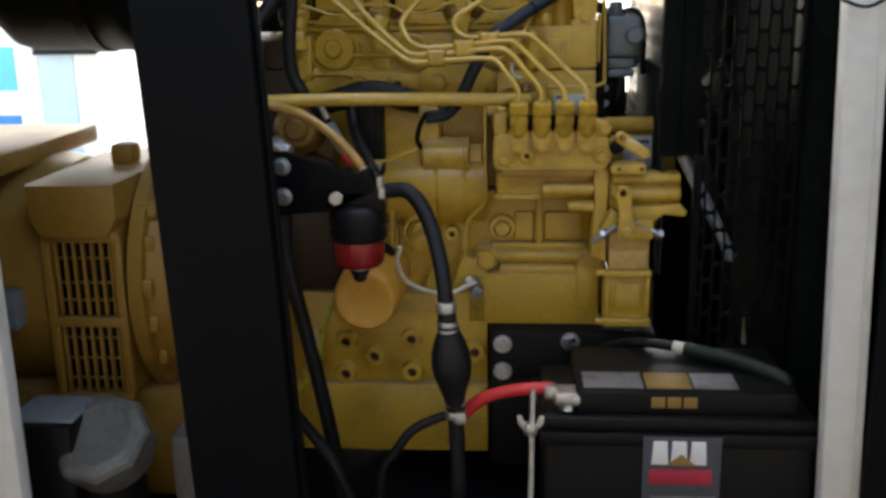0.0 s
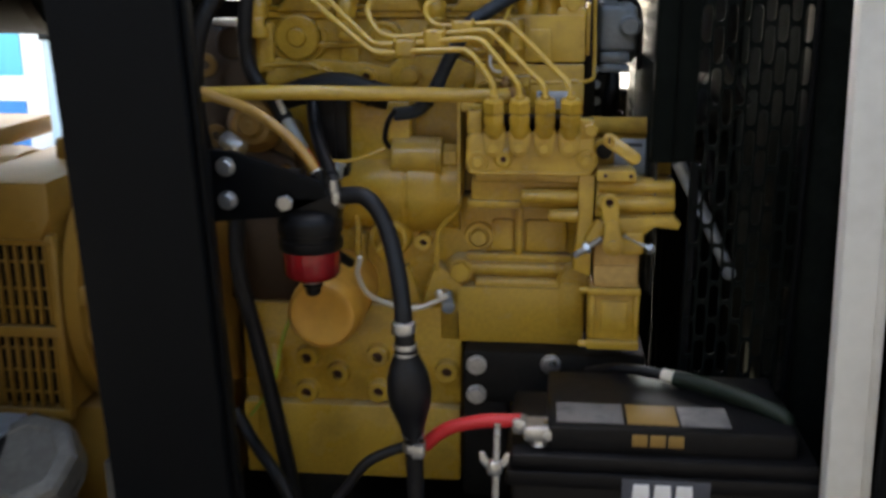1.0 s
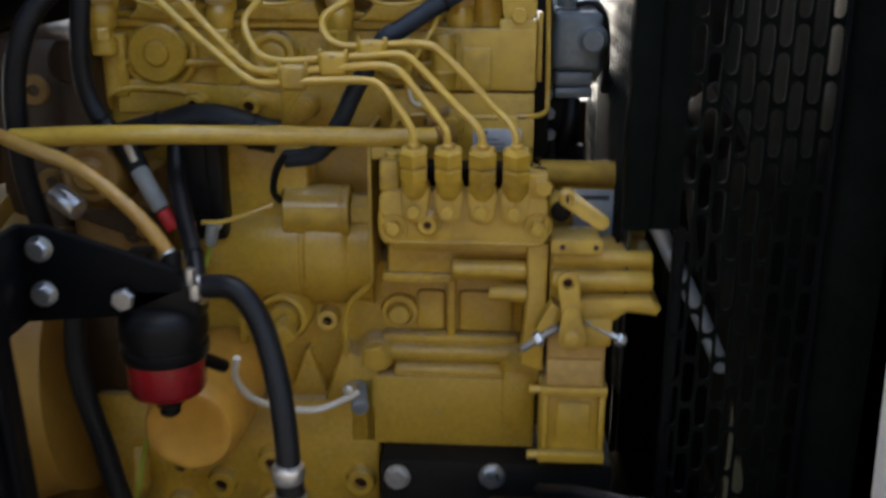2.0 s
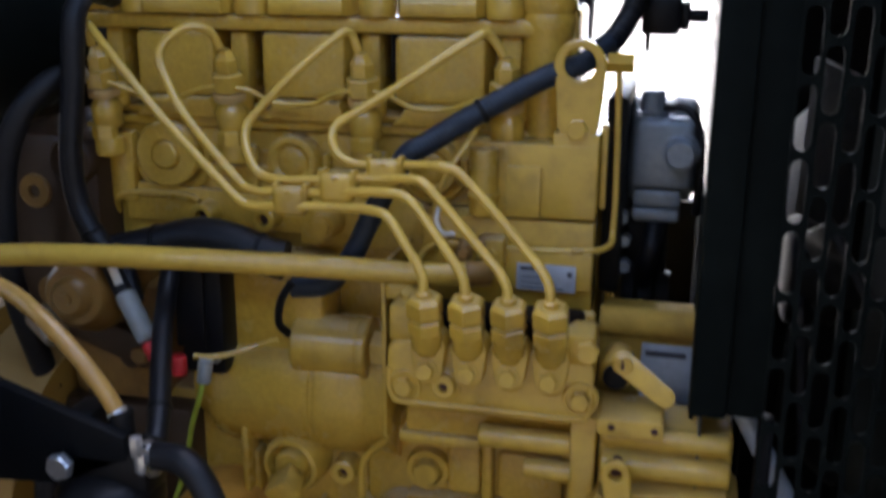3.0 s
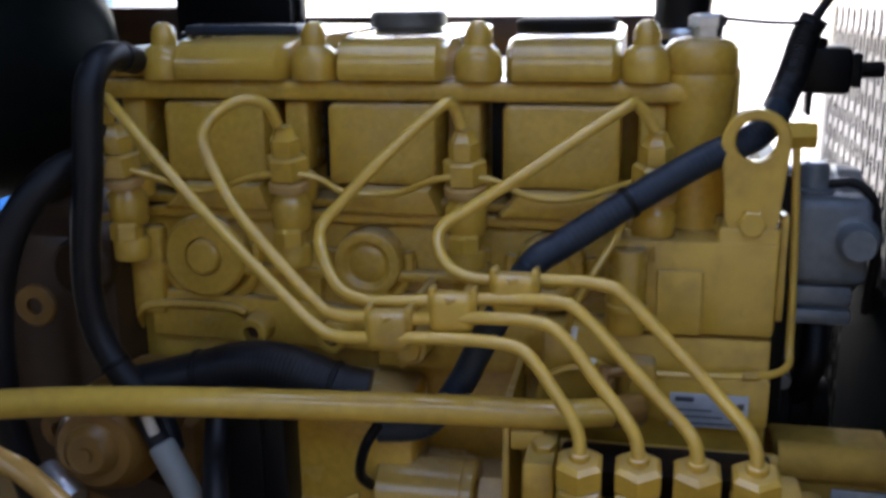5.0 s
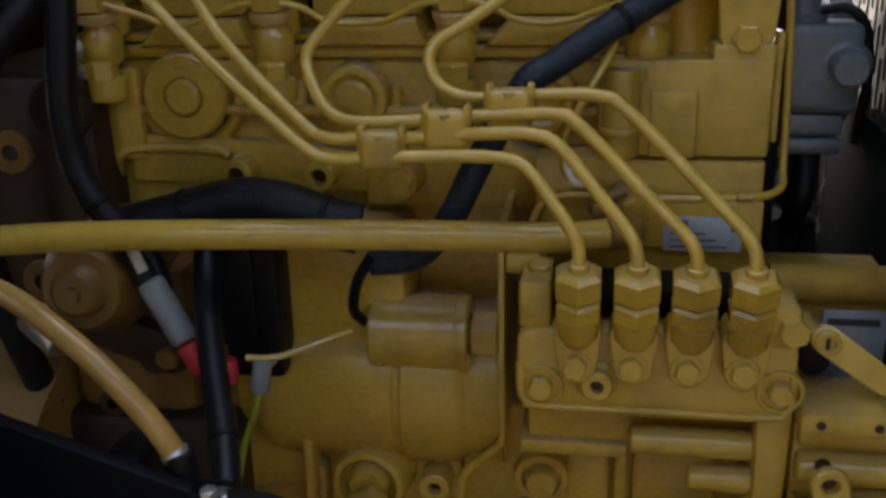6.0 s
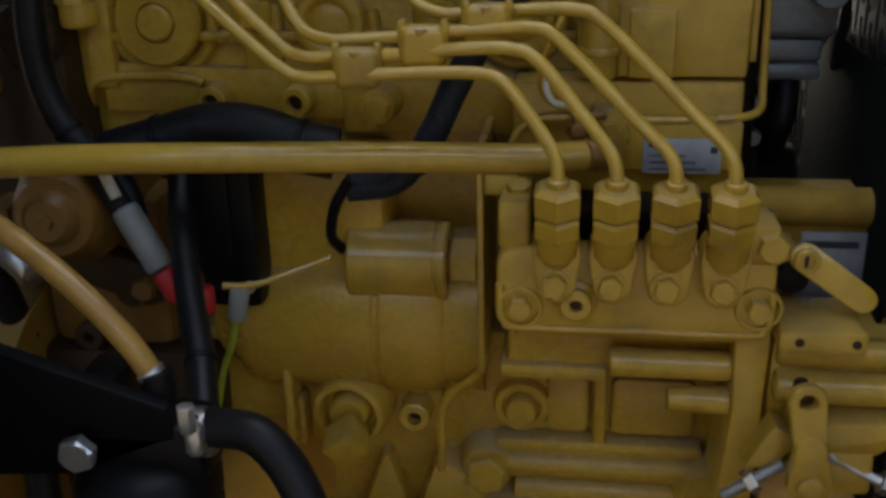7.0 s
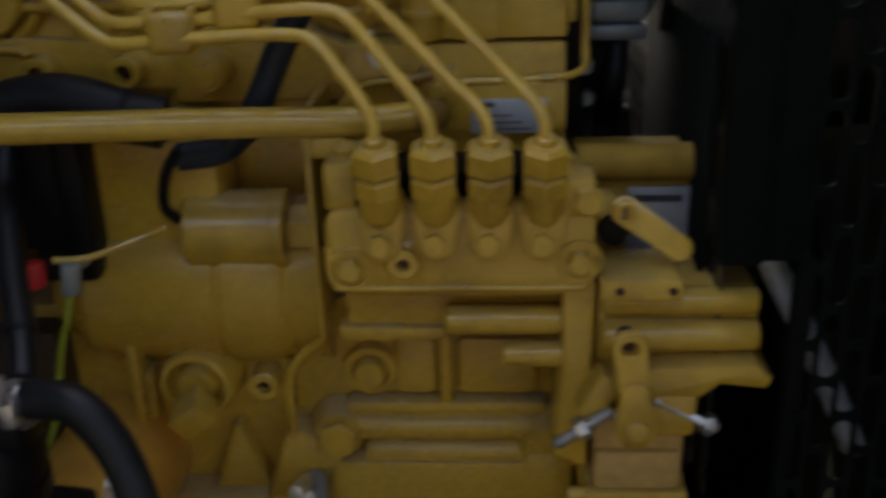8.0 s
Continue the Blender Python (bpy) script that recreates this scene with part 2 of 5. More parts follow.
def rod(p0, p1, r, bevel=0.0012, seg=24, bm=None, turn=0.0):
    d = (Vector(p1) - Vector(p0)).length
    e = min(bevel, r * 0.4, d * 0.4)
    return lathe(p0, p1, [(0, r - e), (e * 0.35, r - e * 0.3), (e, r), (d - e, r), (d - e * 0.35, r - e * 0.3), (d, r - e)], seg, bm, turn)


def spline(points, n=10):
    """Points of a smooth curve (Catmull-Rom) through the given ones."""
    p = [Vector(q) for q in points]
    p = [2 * p[0] - p[1]] + p + [2 * p[-1] - p[-2]]
    out = []
    for i in range(1, len(p) - 2):
        a, b, c, d = p[i - 1:i + 3]
        for k in range(n):
            t = k / n
            out.append(0.5 * (2 * b + (c - a) * t + (2 * a - 5 * b + 4 * c - d) * t * t + (3 * b - a - 3 * c + d) * t ** 3))
    out.append(p[-2])
    return out


def tube(points, r, seg=14, n=8, bm=None, ribs=0.0, pitch=0.004):
    """A round tube along a smooth curve; ribs gives the height of corrugation rings."""
    pts = spline(points, n)
    if ribs:
        dense = []
        for a, c in zip(pts, pts[1:]):
            k = max(1, int((c - a).length / (pitch / 4)))
            dense += [a.lerp(c, j / k) for j in range(k)]
        pts = dense + [pts[-1]]
    b = bmesh.new()
    rings = []
    up = Vector((0.3, -1, 0.2)).normalized()
    run = 0.0
    for i, p in enumerate(pts):
        if i:
            run += (p - pts[i - 1]).length
        t = (pts[min(i + 1, len(pts) - 1)] - pts[max(i - 1, 0)]).normalized()
        s = t.cross(up)
        if s.length < 1e-4:
            s = t.cross(Vector((1, 0, 0)))
        s.normalize()
        u = s.cross(t).normalized()
        up = u
        rr = r + ribs * (0.5 + 0.5 * math.sin(2 * math.pi * run / pitch)) if ribs else r
        rings.append([b.verts.new(p + rr * (s * math.cos(2 * math.pi * j / seg) + u * math.sin(2 * math.pi * j / seg))) for j in range(seg)])
    for a, c in zip(rings, rings[1:]):
        for j in range(seg):
            b.faces.new((a[j], a[(j + 1) % seg], c[(j + 1) % seg], c[j]))
    b.faces.new(rings[0][::-1])
    b.faces.new(rings[-1])
    bmesh.ops.recalc_face_normals(b, faces=b.faces)
    return add(bm, b) if bm is not None else b


def slab(outline, y0, y1, bevel=0.0015, bm=None, m=None):
    """A plate: an outline of (x, z) pushed from y0 (front) to y1, with rounded front edges."""
    b = bmesh.new()
    f = [b.verts.new((x, y0, z)) for x, z in outline]
    k = [b.verts.new((x, y1, z)) for x, z in outline]
    n = len(f)
    b.faces.new(f)
    b.faces.new(k[::-1])
    for i in range(n):
        b.faces.new((f[i], k[i], k[(i + 1) % n], f[(i + 1) % n]))
    bmesh.ops.recalc_face_normals(b, faces=b.faces)
    if bevel:
        edges = [e for e in b.edges if all(abs(v.co.y - y0) < 1e-7 for v in e.verts)]
        bmesh.ops.bevel(b, geom=edges, offset=bevel, segments=2, affect="EDGES", profile=0.5, clamp_overlap=True)
    return add(bm, b, m) if bm is not None else b


def round_rect(x0, x1, z0, z1, r, n=5):
    out = []
    for cx, cz, a in ((x1 - r, z1 - r, 0), (x0 + r, z1 - r, 90), (x0 + r, z0 + r, 180), (x1 - r, z0 + r, 270)):
        out += [(cx + r * math.cos(radians(a + 90 * i / n)), cz + r * math.sin(radians(a + 90 * i / n))) for i in range(n + 1)]
    return out


def pill(a, ra, c, rc, n=10):
    """Outline round two circles in the x-z plane: a lever or an eye plate."""
    ax, az = a
    cx, cz = c
    ang = math.atan2(cz - az, cx - ax)
    out = [(cx + rc * math.cos(ang - math.pi / 2 + math.pi * i / n), cz + rc * math.sin(ang - math.pi / 2 + math.pi * i / n)) for i in range(n + 1)]
    out += [(ax + ra * math.cos(ang + math.pi / 2 + math.pi * i / n), az + ra * math.sin(ang + math.pi / 2 + math.pi * i / n)) for i in range(n + 1)]
    return out


def ring_plate(outline, hx, hz, hr, y0, y1, bm=None):
    """A plate with a round hole; the outline is resampled by angle round the hole."""
    n = 40
    b = bmesh.new()
    rows = []
    poly = outline
    for i in range(n):
        a = 2 * math.pi * i / n
        dx, dz = math.cos(a), math.sin(a)
        best = None
        for (x0, z0), (x1, z1) in zip(poly, poly[1:] + poly[:1]):
            ex, ez = x1 - x0, z1 - z0
            den = dx * ez - dz * ex
            if abs(den) < 1e-12:
                continue
            t = ((x0 - hx) * ez - (z0 - hz) * ex) / den
            s = ((x0 - hx) * dz - (z0 - hz) * dx) / den
            if t > 0 and -1e-6 <= s <= 1 + 1e-6:
                best = t if best is None else max(best, t)
        best = best or hr * 1.5
        rows.append([b.verts.new((hx + r * dx, y, hz + r * dz)) for r, y in ((hr, y1), (hr, y0 + 0.001), (hr + 0.001, y0), (best - 0.0012, y0), (best, y0 + 0.0012), (best, y1))])
    for i in range(n):
        p, q = rows[i], rows[(i + 1) % n]
        for j in range(6):
            b.faces.new((p[j], q[j], q[(j + 1) % 6], p[(j + 1) % 6]))
    bmesh.ops.recalc_face_normals(b, faces=b.faces)
    return add(bm, b) if bm is not None else b


def finish(name, bm, mat, angle=38):
    me = bpy.data.meshes.new(name)
    bm.normal_update()
    bm.to_mesh(me)
    bm.free()
    me.materials.append(mat)
    me.shade_smooth()
    me.set_sharp_from_angle(angle=radians(angle))
    return new(name, me)


def part(name, bm, mat, parent, label="", angle=38):
    """One mesh under a thing or under a part."""
    ob = finish(name, bm, mat, angle)
    ob.parent = parent
    if parent is not None:
        ob.matrix_parent_inverse = parent.matrix_world.inverted()
    if label:
        tagged(ob, label)
    return ob


def thing(name, at, label, category, group="", kind=""):
    e = new(name)
    e.empty_display_size = 0.05
    e.location = at
    e.matrix_world = Matrix.Translation(at)
    return tagged(e, label, category, group, kind)


def solid(name, bm, mat, label, category, group="", kind="", angle=38):
    return tagged(finish(name, bm, mat, angle), label, category, group, kind)


def hex_bolt(parent, p, r, h=0.006, washer=0.0, to=(0, -1, 0), mat=None, name="bolt", label="", turn=0.3):
    """A hexagon head with a chamfered crown, and a washer where there is one, facing 'to'."""
    d = Vector(to).normalized()
    p = Vector(p)
    bm = bmesh.new()
    if washer:
        rod(p - d * 0.002, p + d * 0.0018, washer, 0.0006, 24, bm)
    lathe(p, p + d * h, [(0, r), (h * 0.8, r), (h, r * 0.84)], 6, bm, turn)
    lathe(p + d * h * 0.8, p + d * (h + 0.0004), [(0, r * 0.86), (h * 0.2 + 0.0002, r * 0.80)], 20, bm)
    return part(name, bm, mat or YELLOW, parent, label, 25)


def boss(parent, p, r, hole, depth=0.012, mat=None, name="boss"):
    """A round boss with a tapped hole, facing the front."""
    x, y, z = p
    bm = lathe((x, y + depth, z), (x, y, z), [(0, r * 1.15), (depth * 0.8, r), (depth - 0.0008, r), (depth, r - 0.001), (depth, hole), (depth - 0.01, hole * 0.98)], 26)
    ob = part(name, bm, mat or YELLOW, parent)
    part("bore", rod((x, y + 0.0075, z), (x, y + 0.0095, z), hole * 0.98, 0.0001, 16), HOLE, ob)
    return ob


def band(parent, p, d, r, w=0.005, name="clip_band", mat=None):
    """A hose clip: a thin band round the hose at p along d, with a worm screw."""
    p, d = Vector(p), Vector(d).normalized()
    ob = part(name, rod(p - d * w, p + d * w, r, 0.0006, 24), mat or STEEL, parent)
    return ob


def hose_thing(name, pts, r, mat, label, category, clips=(), clip_mat=None, **kw):
    """A hose or sleeve with the clips or ties that hold it at the numbered points."""
    t = thing(name, pts[-1], label, category)
    part("hose" if category == "hose" else "sleeve", tube(pts, r, kw.get("seg", 16), kw.get("n", 8), None, kw.get("ribs", 0.0), kw.get("pitch", 0.004)), mat, t)
    for i in clips:
        d = Vector(pts[min(i + 1, len(pts) - 1)]) - Vector(pts[max(i - 1, 0)])
        band(t, pts[i], d, r + kw.get("ribs", 0.0) + 0.0009, 0.004 if clip_mat is None else 0.002, "clip" if clip_mat is None else "tie", clip_mat)
    return t

# ---------------------------------------------------------------- setting
ground = box(-60, 60, -60, 60, -0.2, 0.0, 0)
tagged(finish("ground", ground, CONCRETE), "pale dusty concrete yard under the machine", "ground", kind="structure")

# canopy: base frame, posts and end walls, with roofs added to block light
bm = box(-1.45, 0.95, -0.40, 0.46, 0.0, 0.26, 0.004)
tagged(finish("base_frame", bm, BLACKPAINT), "black powder-coated steel base frame of the generating set", "base frame", kind="structure")


def channel_post(name, x0, x1, y0, y1, z0, z1, mat, label):
    """A folded sheet post: a front face with two returns and a rolled inner lip."""
    t = 0.004
    bm = box(x0, x1, y0, y0 + t, z0, z1, 0.0015)
    box(x0, x0 + t, y0 + t, y1, z0, z1, 0.001, 1, bm)
    box(x1 - t, x1, y0 + t, y1, z0, z1, 0.001, 1, bm)
    box(x1 + 0.0003, x1 + 0.007, y0 + 0.012, y0 + 0.026, z0, z1, 0.003, 2, bm)
    return tagged(finish(name, bm, mat), label, "post", kind="structure")


def lean(ob, x, z, angle):
    """Tips a post sideways about a level line through its foot."""
    ob.matrix_world = Matrix.Translation((x, 0, z)) @ Matrix.Rotation(radians(angle), 4, "Y") @ Matrix.Translation((-x, 0, -z)) @ ob.matrix_world
    return ob


lean(channel_post("post_front", -0.312, -0.186, -0.36, -0.31, 0.26, 1.42, BLACKPAINT, "black powder-coated folded steel canopy post"), -0.25, 0.58, -2.4)
channel_post("post_back", -0.372, -0.2475, 0.40, 0.45, 0.26, 1.42, BLACKPAINT, "black canopy post on the far side of the engine")
bm = box(0.433, 0.468, -0.325, -0.30, 0.0, 1.42, 0.003)
box(0.4685, 0.480, -0.318, -0.30, 0.0, 1.42, 0.002, 2, bm)
lean(tagged(finish("post_corner", bm, LIGHTPOST), "light grey enamelled door post with a folded edge", "post", kind="structure"), 0.45, 0.45, -1.7)
bm = box(-0.545, -0.505, -0.385, -0.36, 0.0, 1.42, 0.003)
tagged(finish("post_end", bm, LIGHTPOST), "light grey enamelled door post by the generator", "post", kind="structure")
# out of view; its far overhang only stops the sun
bm = box(-1.5, 1.0, 0.02, 0.80, 1.42, 1.46, 0.004)
tagged(finish("unseen_roof", bm, BLACKPAINT), "unseen black roof sheet, stretched back to keep sun off the machine", "roof", kind="structure")
bm = box(0.90, 0.94, -0.40, 0.46, 0.26, 1.42, 0.003)
tagged(finish("wall_end", bm, BLACKPAINT), "black sheet end wall of the canopy", "wall", kind="structure")
bm = box(0.481, 0.90, -0.33, -0.31, 0.26, 1.42, 0.003)
# two added sheets that take light off the generator
tagged(finish("added_wall_front", box(-1.45, -0.546, -0.39, -0.365, 0.26, 1.42, 0.003), BLACKPAINT), "black sheet added beside the generator to hold back front light", "wall", kind="structure")
tagged(finish("added_wall_end", box(-1.49, -1.4505, -0.40, 0.46, 0.26, 1.42, 0.003), BLACKPAINT), "black end sheet added behind the generator to hold back light", "wall", kind="structure")
tagged(finish("wall_front", bm, BLACKPAINT), "black sheet side wall beside the radiator", "wall", kind="structure")
bm = box(0.345, 0.90, 0.42, 0.44, 0.26, 1.385, 0.003)
tagged(finish("wall_back", bm, BLACKPAINT), "black sheet wall behind the radiator", "wall", kind="structure")
bm = box(-0.237, 0.333, 0.42, 0.44, 0.26, 0.575, 0.003)
box(-0.237, 0.300, 0.42, 0.44, 0.575, 0.62, 0.003, 2, bm)
box(-0.237, 0.285, 0.42, 0.44, 0.62, 0.80, 0.003, 2, bm)
tagged(finish("wall_lower", bm, BLACKPAINT), "low black sheet wall along the far side", "wall", kind="structure")
tagged(finish("wall_lower_left", box(-0.60, -0.373, 0.42, 0.44, 0.26, 0.945, 0.003), BLACKPAINT), "low black sheet wall behind the air cleaner", "wall", kind="structure")
bm = box(0.334, 0.3445, 0.42, 0.44, 0.26, 1.385, 0.003)
tagged(finish("wall_strip", bm, BLACKPAINT), "narrow black sheet strip beside the opening", "wall", kind="structure")
# unseen roofs that leave sky light only over the engine
bm = box(-1.5, -0.22, -0.42, 0.019, 1.42, 1.46, 0.004)
tagged(finish("unseen_roof_generator", bm, BLACKPAINT), "unseen black roof sheet added to darken the generator", "roof", kind="structure")
bm = box(0.262, 0.90, -0.31, 0.46, 1.385, 1.415, 0.003)
tagged(finish("unseen_roof_end", bm, BLACKPAINT), "unseen black roof sheet added to darken the radiator space", "roof", kind="structure")

tagged(finish("rail_far", box(-0.62, -0.3725, 0.42, 0.45, 1.022, 1.064, 0.003), SHADEBROWN), "dark brown steel rail along the far opening", "rail", kind="structure")
tagged(finish("rail_far_right", box(-0.240, 0.125, 0.42, 0.45, 0.99, 1.053, 0.003), SHADEBROWN), "dark brown steel rail behind the cylinder head", "rail", kind="structure")

# unseen bay walls, floor and ceiling added to shape light, open towards the yard
for name, b in (("blocker_wall", (-4.0, 4.0, -2.70, -2.55, 0.0, 2.40)), ("blocker_wall_left", (-4.15, -4.0, -2.70, -0.2, 0.0, 3.6)), ("blocker_wall_right", (4.0, 4.15, -2.70, -0.2, 0.0, 3.6))):
    tagged(finish(name, box(*b, 0.004), BLOCKERWALL), "unseen dark grey wall added to hold back light from the front", "wall", kind="structure")
tagged(finish("blocker_floor", box(-4.0, 4.0, -2.55, -0.41, 0.0005, 0.006, 0.001), BLOCKERFLOOR), "unseen dark floor added to cut light bounced from below", "floor", kind="structure")
tagged(finish("ceiling", box(-4.15, 4.15, -2.70, -1.10, 3.6, 3.72, 0.004), BLOCKERWALL), "unseen dark grey ceiling slab added to shape the overhead light", "ceiling", kind="structure")

# yard beyond the open far side
shed = thing("shed", (-3.6, 3.4, 0), "white clad shed with blue and pale grey panels across the yard", "building")
for x0, x1, z0, z1, mat in ((-6.6, -3.4, 0.0, 2.7, WALLWHITE), (-3.396, -2.41, 0.0, 0.40, WALLBLUE), (-3.396, -2.41, 0.404, 0.52, WALLWHITE), (-3.396, -2.41, 0.524, 0.74, CYANCLAD), (-3.396, -2.41, 0.744, 2.7, WALLWHITE), (-2.406, -2.29, 0.0, 2.7, WALLWHITE), (-2.286, -2.11, 0.0, 2.7, GREYCLAD), (-2.106, -1.98, 0.0, 2.7, WALLWHITE)):
    part("panel", box(x0, x1, 3.4, 3.44, z0, z1, 0.004), mat, shed)
part("ledge", box(-2.29, -1.97, 3.36, 3.398, 0.70, 0.73, 0.003), DARKIRON, shed)
part("roof", box(-6.8, -1.9, 3.3, 5.6, 2.7, 2.8, 0.01), GREYCLAD, shed)
part("side_wall", box(-2.02, -1.98, 3.44, 5.5, 0.0, 2.7, 0.004), WALLWHITE, shed)

# ---------------------------------------------------------------- engine
engine = thing("diesel_engine", (0, 0.15, 0.28), "yellow-painted four-cylinder diesel engine with dusty castings", "engine")

bm = box(-0.268, 0.186, 0.034, 0.33, 0.36, 0.930, 0.004)
# raised pads and webs on the upper side of the block
part("block_pad", box(-0.240, -0.215, 0.020, 0.036, 0.862, 0.925, 0.004), CAST, engine)
part("block_pad", slab([(-0.228, 0.846), (-0.060, 0.842), (-0.060, 0.868), (-0.10, 0.874), (-0.215, 0.880), (-0.228, 0.872)], 0.024, 0.036, 0.003), CAST, engine)
part("block_pad", slab([(-0.062, 0.835), (0.050, 0.835), (0.050, 0.872), (0.02, 0.884), (-0.045, 0.884), (-0.062, 0.870)], 0.016, 0.036, 0.004), CAST, engine)
part("block_rib", box(-0.225, 0.088, 0.022, 0.036, 0.893, 0.900, 0.003), CAST, engine)
part("block_ridge", tube([(-0.240, 0.030, 0.850), (-0.234, 0.022, 0.864), (-0.222, 0.021, 0.8700), (-0.190, 0.021, 0.8715), (-0.165, 0.021, 0.8700), (-0.156, 0.021, 0.866)], 0.0032, 8), CAST, engine)
part("deck_edge", box(-0.246, 0.180, 0.028, 0.05, 0.9302, 0.9385, 0.003), CAST, engine)
block = part("cylinder_block", bm, CAST, engine)

# right-hand front plate of the block with its joint line
bm = box(0.050, 0.187, -0.004, 0.036, 0.800, 0.875, 0.0025)
box(0.104, 0.187, -0.012, 0.0, 0.822, 0.852, 0.002, 2, bm)
part("timing_cover", bm, YELLOW, engine)
bm = box(0.088, 0.187, -0.006, 0.032, 0.8775, 0.935, 0.002)
box(0.118, 0.145, -0.010, 0.0, 0.8775, 0.918, 0.002, 2, bm)
box(0.090, 0.112, -0.016, 0.002, 0.8775, 0.928, 0.005, 2, bm)
part("upper_cover", bm, YELLOW, engine)

# core plugs
for x, z, r, big in ((-0.183, 0.906, 0.029, 1), (-0.0685, 0.905, 0.0215, 0), (0.052, 0.906, 0.021, 0)):
    if big:
        prof = [(0, r), (0.013, r), (0.0155, r - 0.002), (0.0155, 0.0135), (0.0135, 0.0125), (0.0175, 0.0118), (0.019, 0.010)]
    else:
        prof = [(0, r + 0.002), (0.013, r + 0.001), (0.0155, r + 0.0002), (0.0165, r - 0.0020), (0.0163, r - 0.0050), (0.0140, r - 0.0075), (0.0132, 0.0125), (0.0140, 0.0110), (0.0150, 0.0095), (0.0152, 0.002)]
    arc = [(x + (r + 0.0055) * math.cos(radians(q)), 0.030, z + (r + 0.0055) * math.sin(radians(q))) for q in range(165, 376, 15)]
    part("plug_ridge", tube(arc, 0.0042, 8, 3), CAST, engine)
    part("core_plug", lathe((x, 0.034, z), (x, 0.0, z), prof, 36), CAST, engine)
for x, z, in ((-0.147, 0.857), (-0.091, 0.857)):
    boss(engine, (x, 0.006, z), 0.0104, 0.0054, 0.026)
ob = part("bolt_boss", lathe((-0.034, 0.03, 0.858), (-0.034, -0.012, 0.858), [(0, 0.014), (0.034, 0.0115), (0.038, 0.0105)], 28), YELLOW, engine)
hex_bolt(ob, (-0.034, -0.008, 0.858), 0.0085, 0.004)
bm = box(-0.044, -0.036, -0.0035, 0.02, 0.842, 0.858, 0.003)
part("cast_rib", bm, CAST, engine)

# cylinder head: body, four port blocks, rail and rocker covers
bm = box(-0.262, 0.135, 0.070, 0.30, 0.931, 1.022, 0.003)
head = part("cylinder_head", bm, CAST, engine)
part("head_rail", box(-0.262, 0.14, 0.026, 0.09, 1.0115, 1.0245, 0.004), CAST, engine)
part("head_foot", box(-0.262, 0.13, 0.034, 0.09, 0.9392, 0.946, 0.003), CAST, engine)
for x0, x1 in ((-0.208, -0.137), (-0.094, -0.022), (0.020, 0.094)):
    bm = slab(round_rect(x0, x1, 0.957, 1.0105, 0.005), 0.026, 0.08, 0.004)
    slab([(x0 - 0.004, 0.938), (x1 + 0.004, 0.938), (x1 - 0.004, 0.9565), (x0 + 0.012, 0.9565)], 0.020, 0.08, 0.006, bm)
    part("port_block", bm, CAST, engine)
# black strips stand in for the deep shadow beside each port block
for x in (-0.2125, -0.099, 0.0145):
    part("shadow_gap", box(x - 0.0040, x + 0.0040, 0.048, 0.07, 0.958, 1.0105, 0.001), PLASTIC, engine)
COVER = [(-0.198, -0.120), (-0.088, -0.016), (0.022, 0.092)]
for x0, x1 in COVER:
    bm = bmesh.new()
    n = 12
    prof = [(0.020, 1.0252), (0.018, 1.029), (0.018, 1.038), (0.020, 1.0400), (0.022, 1.045), (0.030, 1.0495), (0.045, 1.052), (0.25, 1.052), (0.25, 1.0252)]
    vs = []
    for x, s in ((x0, 0.90), (x0 + 0.005, 1.0), (x1 - 0.005, 1.0), (x1, 0.90)):
        vs.append([bm.verts.new((x, 0.12 + (y - 0.12) * s, 1.0252 + (z - 1.0252) * s)) for y, z in prof])
    for a, c in zip(vs, vs[1:]):
        for j in range(len(prof)):
            k = (j + 1) % len(prof)
            bm.faces.new((a[j], a[k], c[k], c[j]))
    bm.faces.new(vs[0][::-1])
    bm.faces.new(vs[-1])
    bmesh.ops.recalc_face_normals(bm, faces=bm.faces)
    part("rocker_cover", bm, YELLOW, engine, "", 50)
for x in (-0.207, -0.103, 0.004, 0.107):
    bm = lathe((x, 0.034, 1.0246), (x, 0.034, 1.07), [(0, 0.0145), (0.004, 0.0155), (0.014, 0.0150), (0.019, 0.0125), (0.022, 0.0085), (0.030, 0.0080), (0.034, 0.0062), (0.0365, 0.003)], 26)
    part("cover_stud", bm, YELLOW, engine)
bm = box(-0.262, -0.20, 0.030, 0.25, 1.0245, 1.043, 0.006)
part("end_cover", bm, CAST, engine)
# right end tower with cap
bm = lathe((0.140, 0.045, 0.930), (0.140, 0.045, 1.06), [(0, 0.020), (0.06, 0.019), (0.088, 0.021), (0.094, 0.0225), (0.099, 0.0205), (0.104, 0.0225), (0.114, 0.022), (0.119, 0.018), (0.121, 0.010)], 28)
box(0.118, 0.164, 0.040, 0.12, 0.935, 1.035, 0.005, 2, bm)
tower = part("thermostat_housing", bm, CAST, engine)
bm = lathe((0.143, 0.05, 1.048), (0.143, 0.05, 1.08), [(0, 0.0095), (0.008, 0.0095), (0.0085, 0.0115), (0.0145, 0.0115), (0.0165, 0.009)], 6)
part("filler_plug", bm, STEEL, tower)
# caps on top of the covers
part("breather_cap", lathe((-0.055, 0.10, 1.044), (-0.055, 0.10, 1.08), [(0, 0.030), (0.004, 0.030), (0.006, 0.024), (0.011, 0.0235), (0.0115, 0.0265), (0.020, 0.0262), (0.022, 0.0245)], 32), CAPGREY, engine)
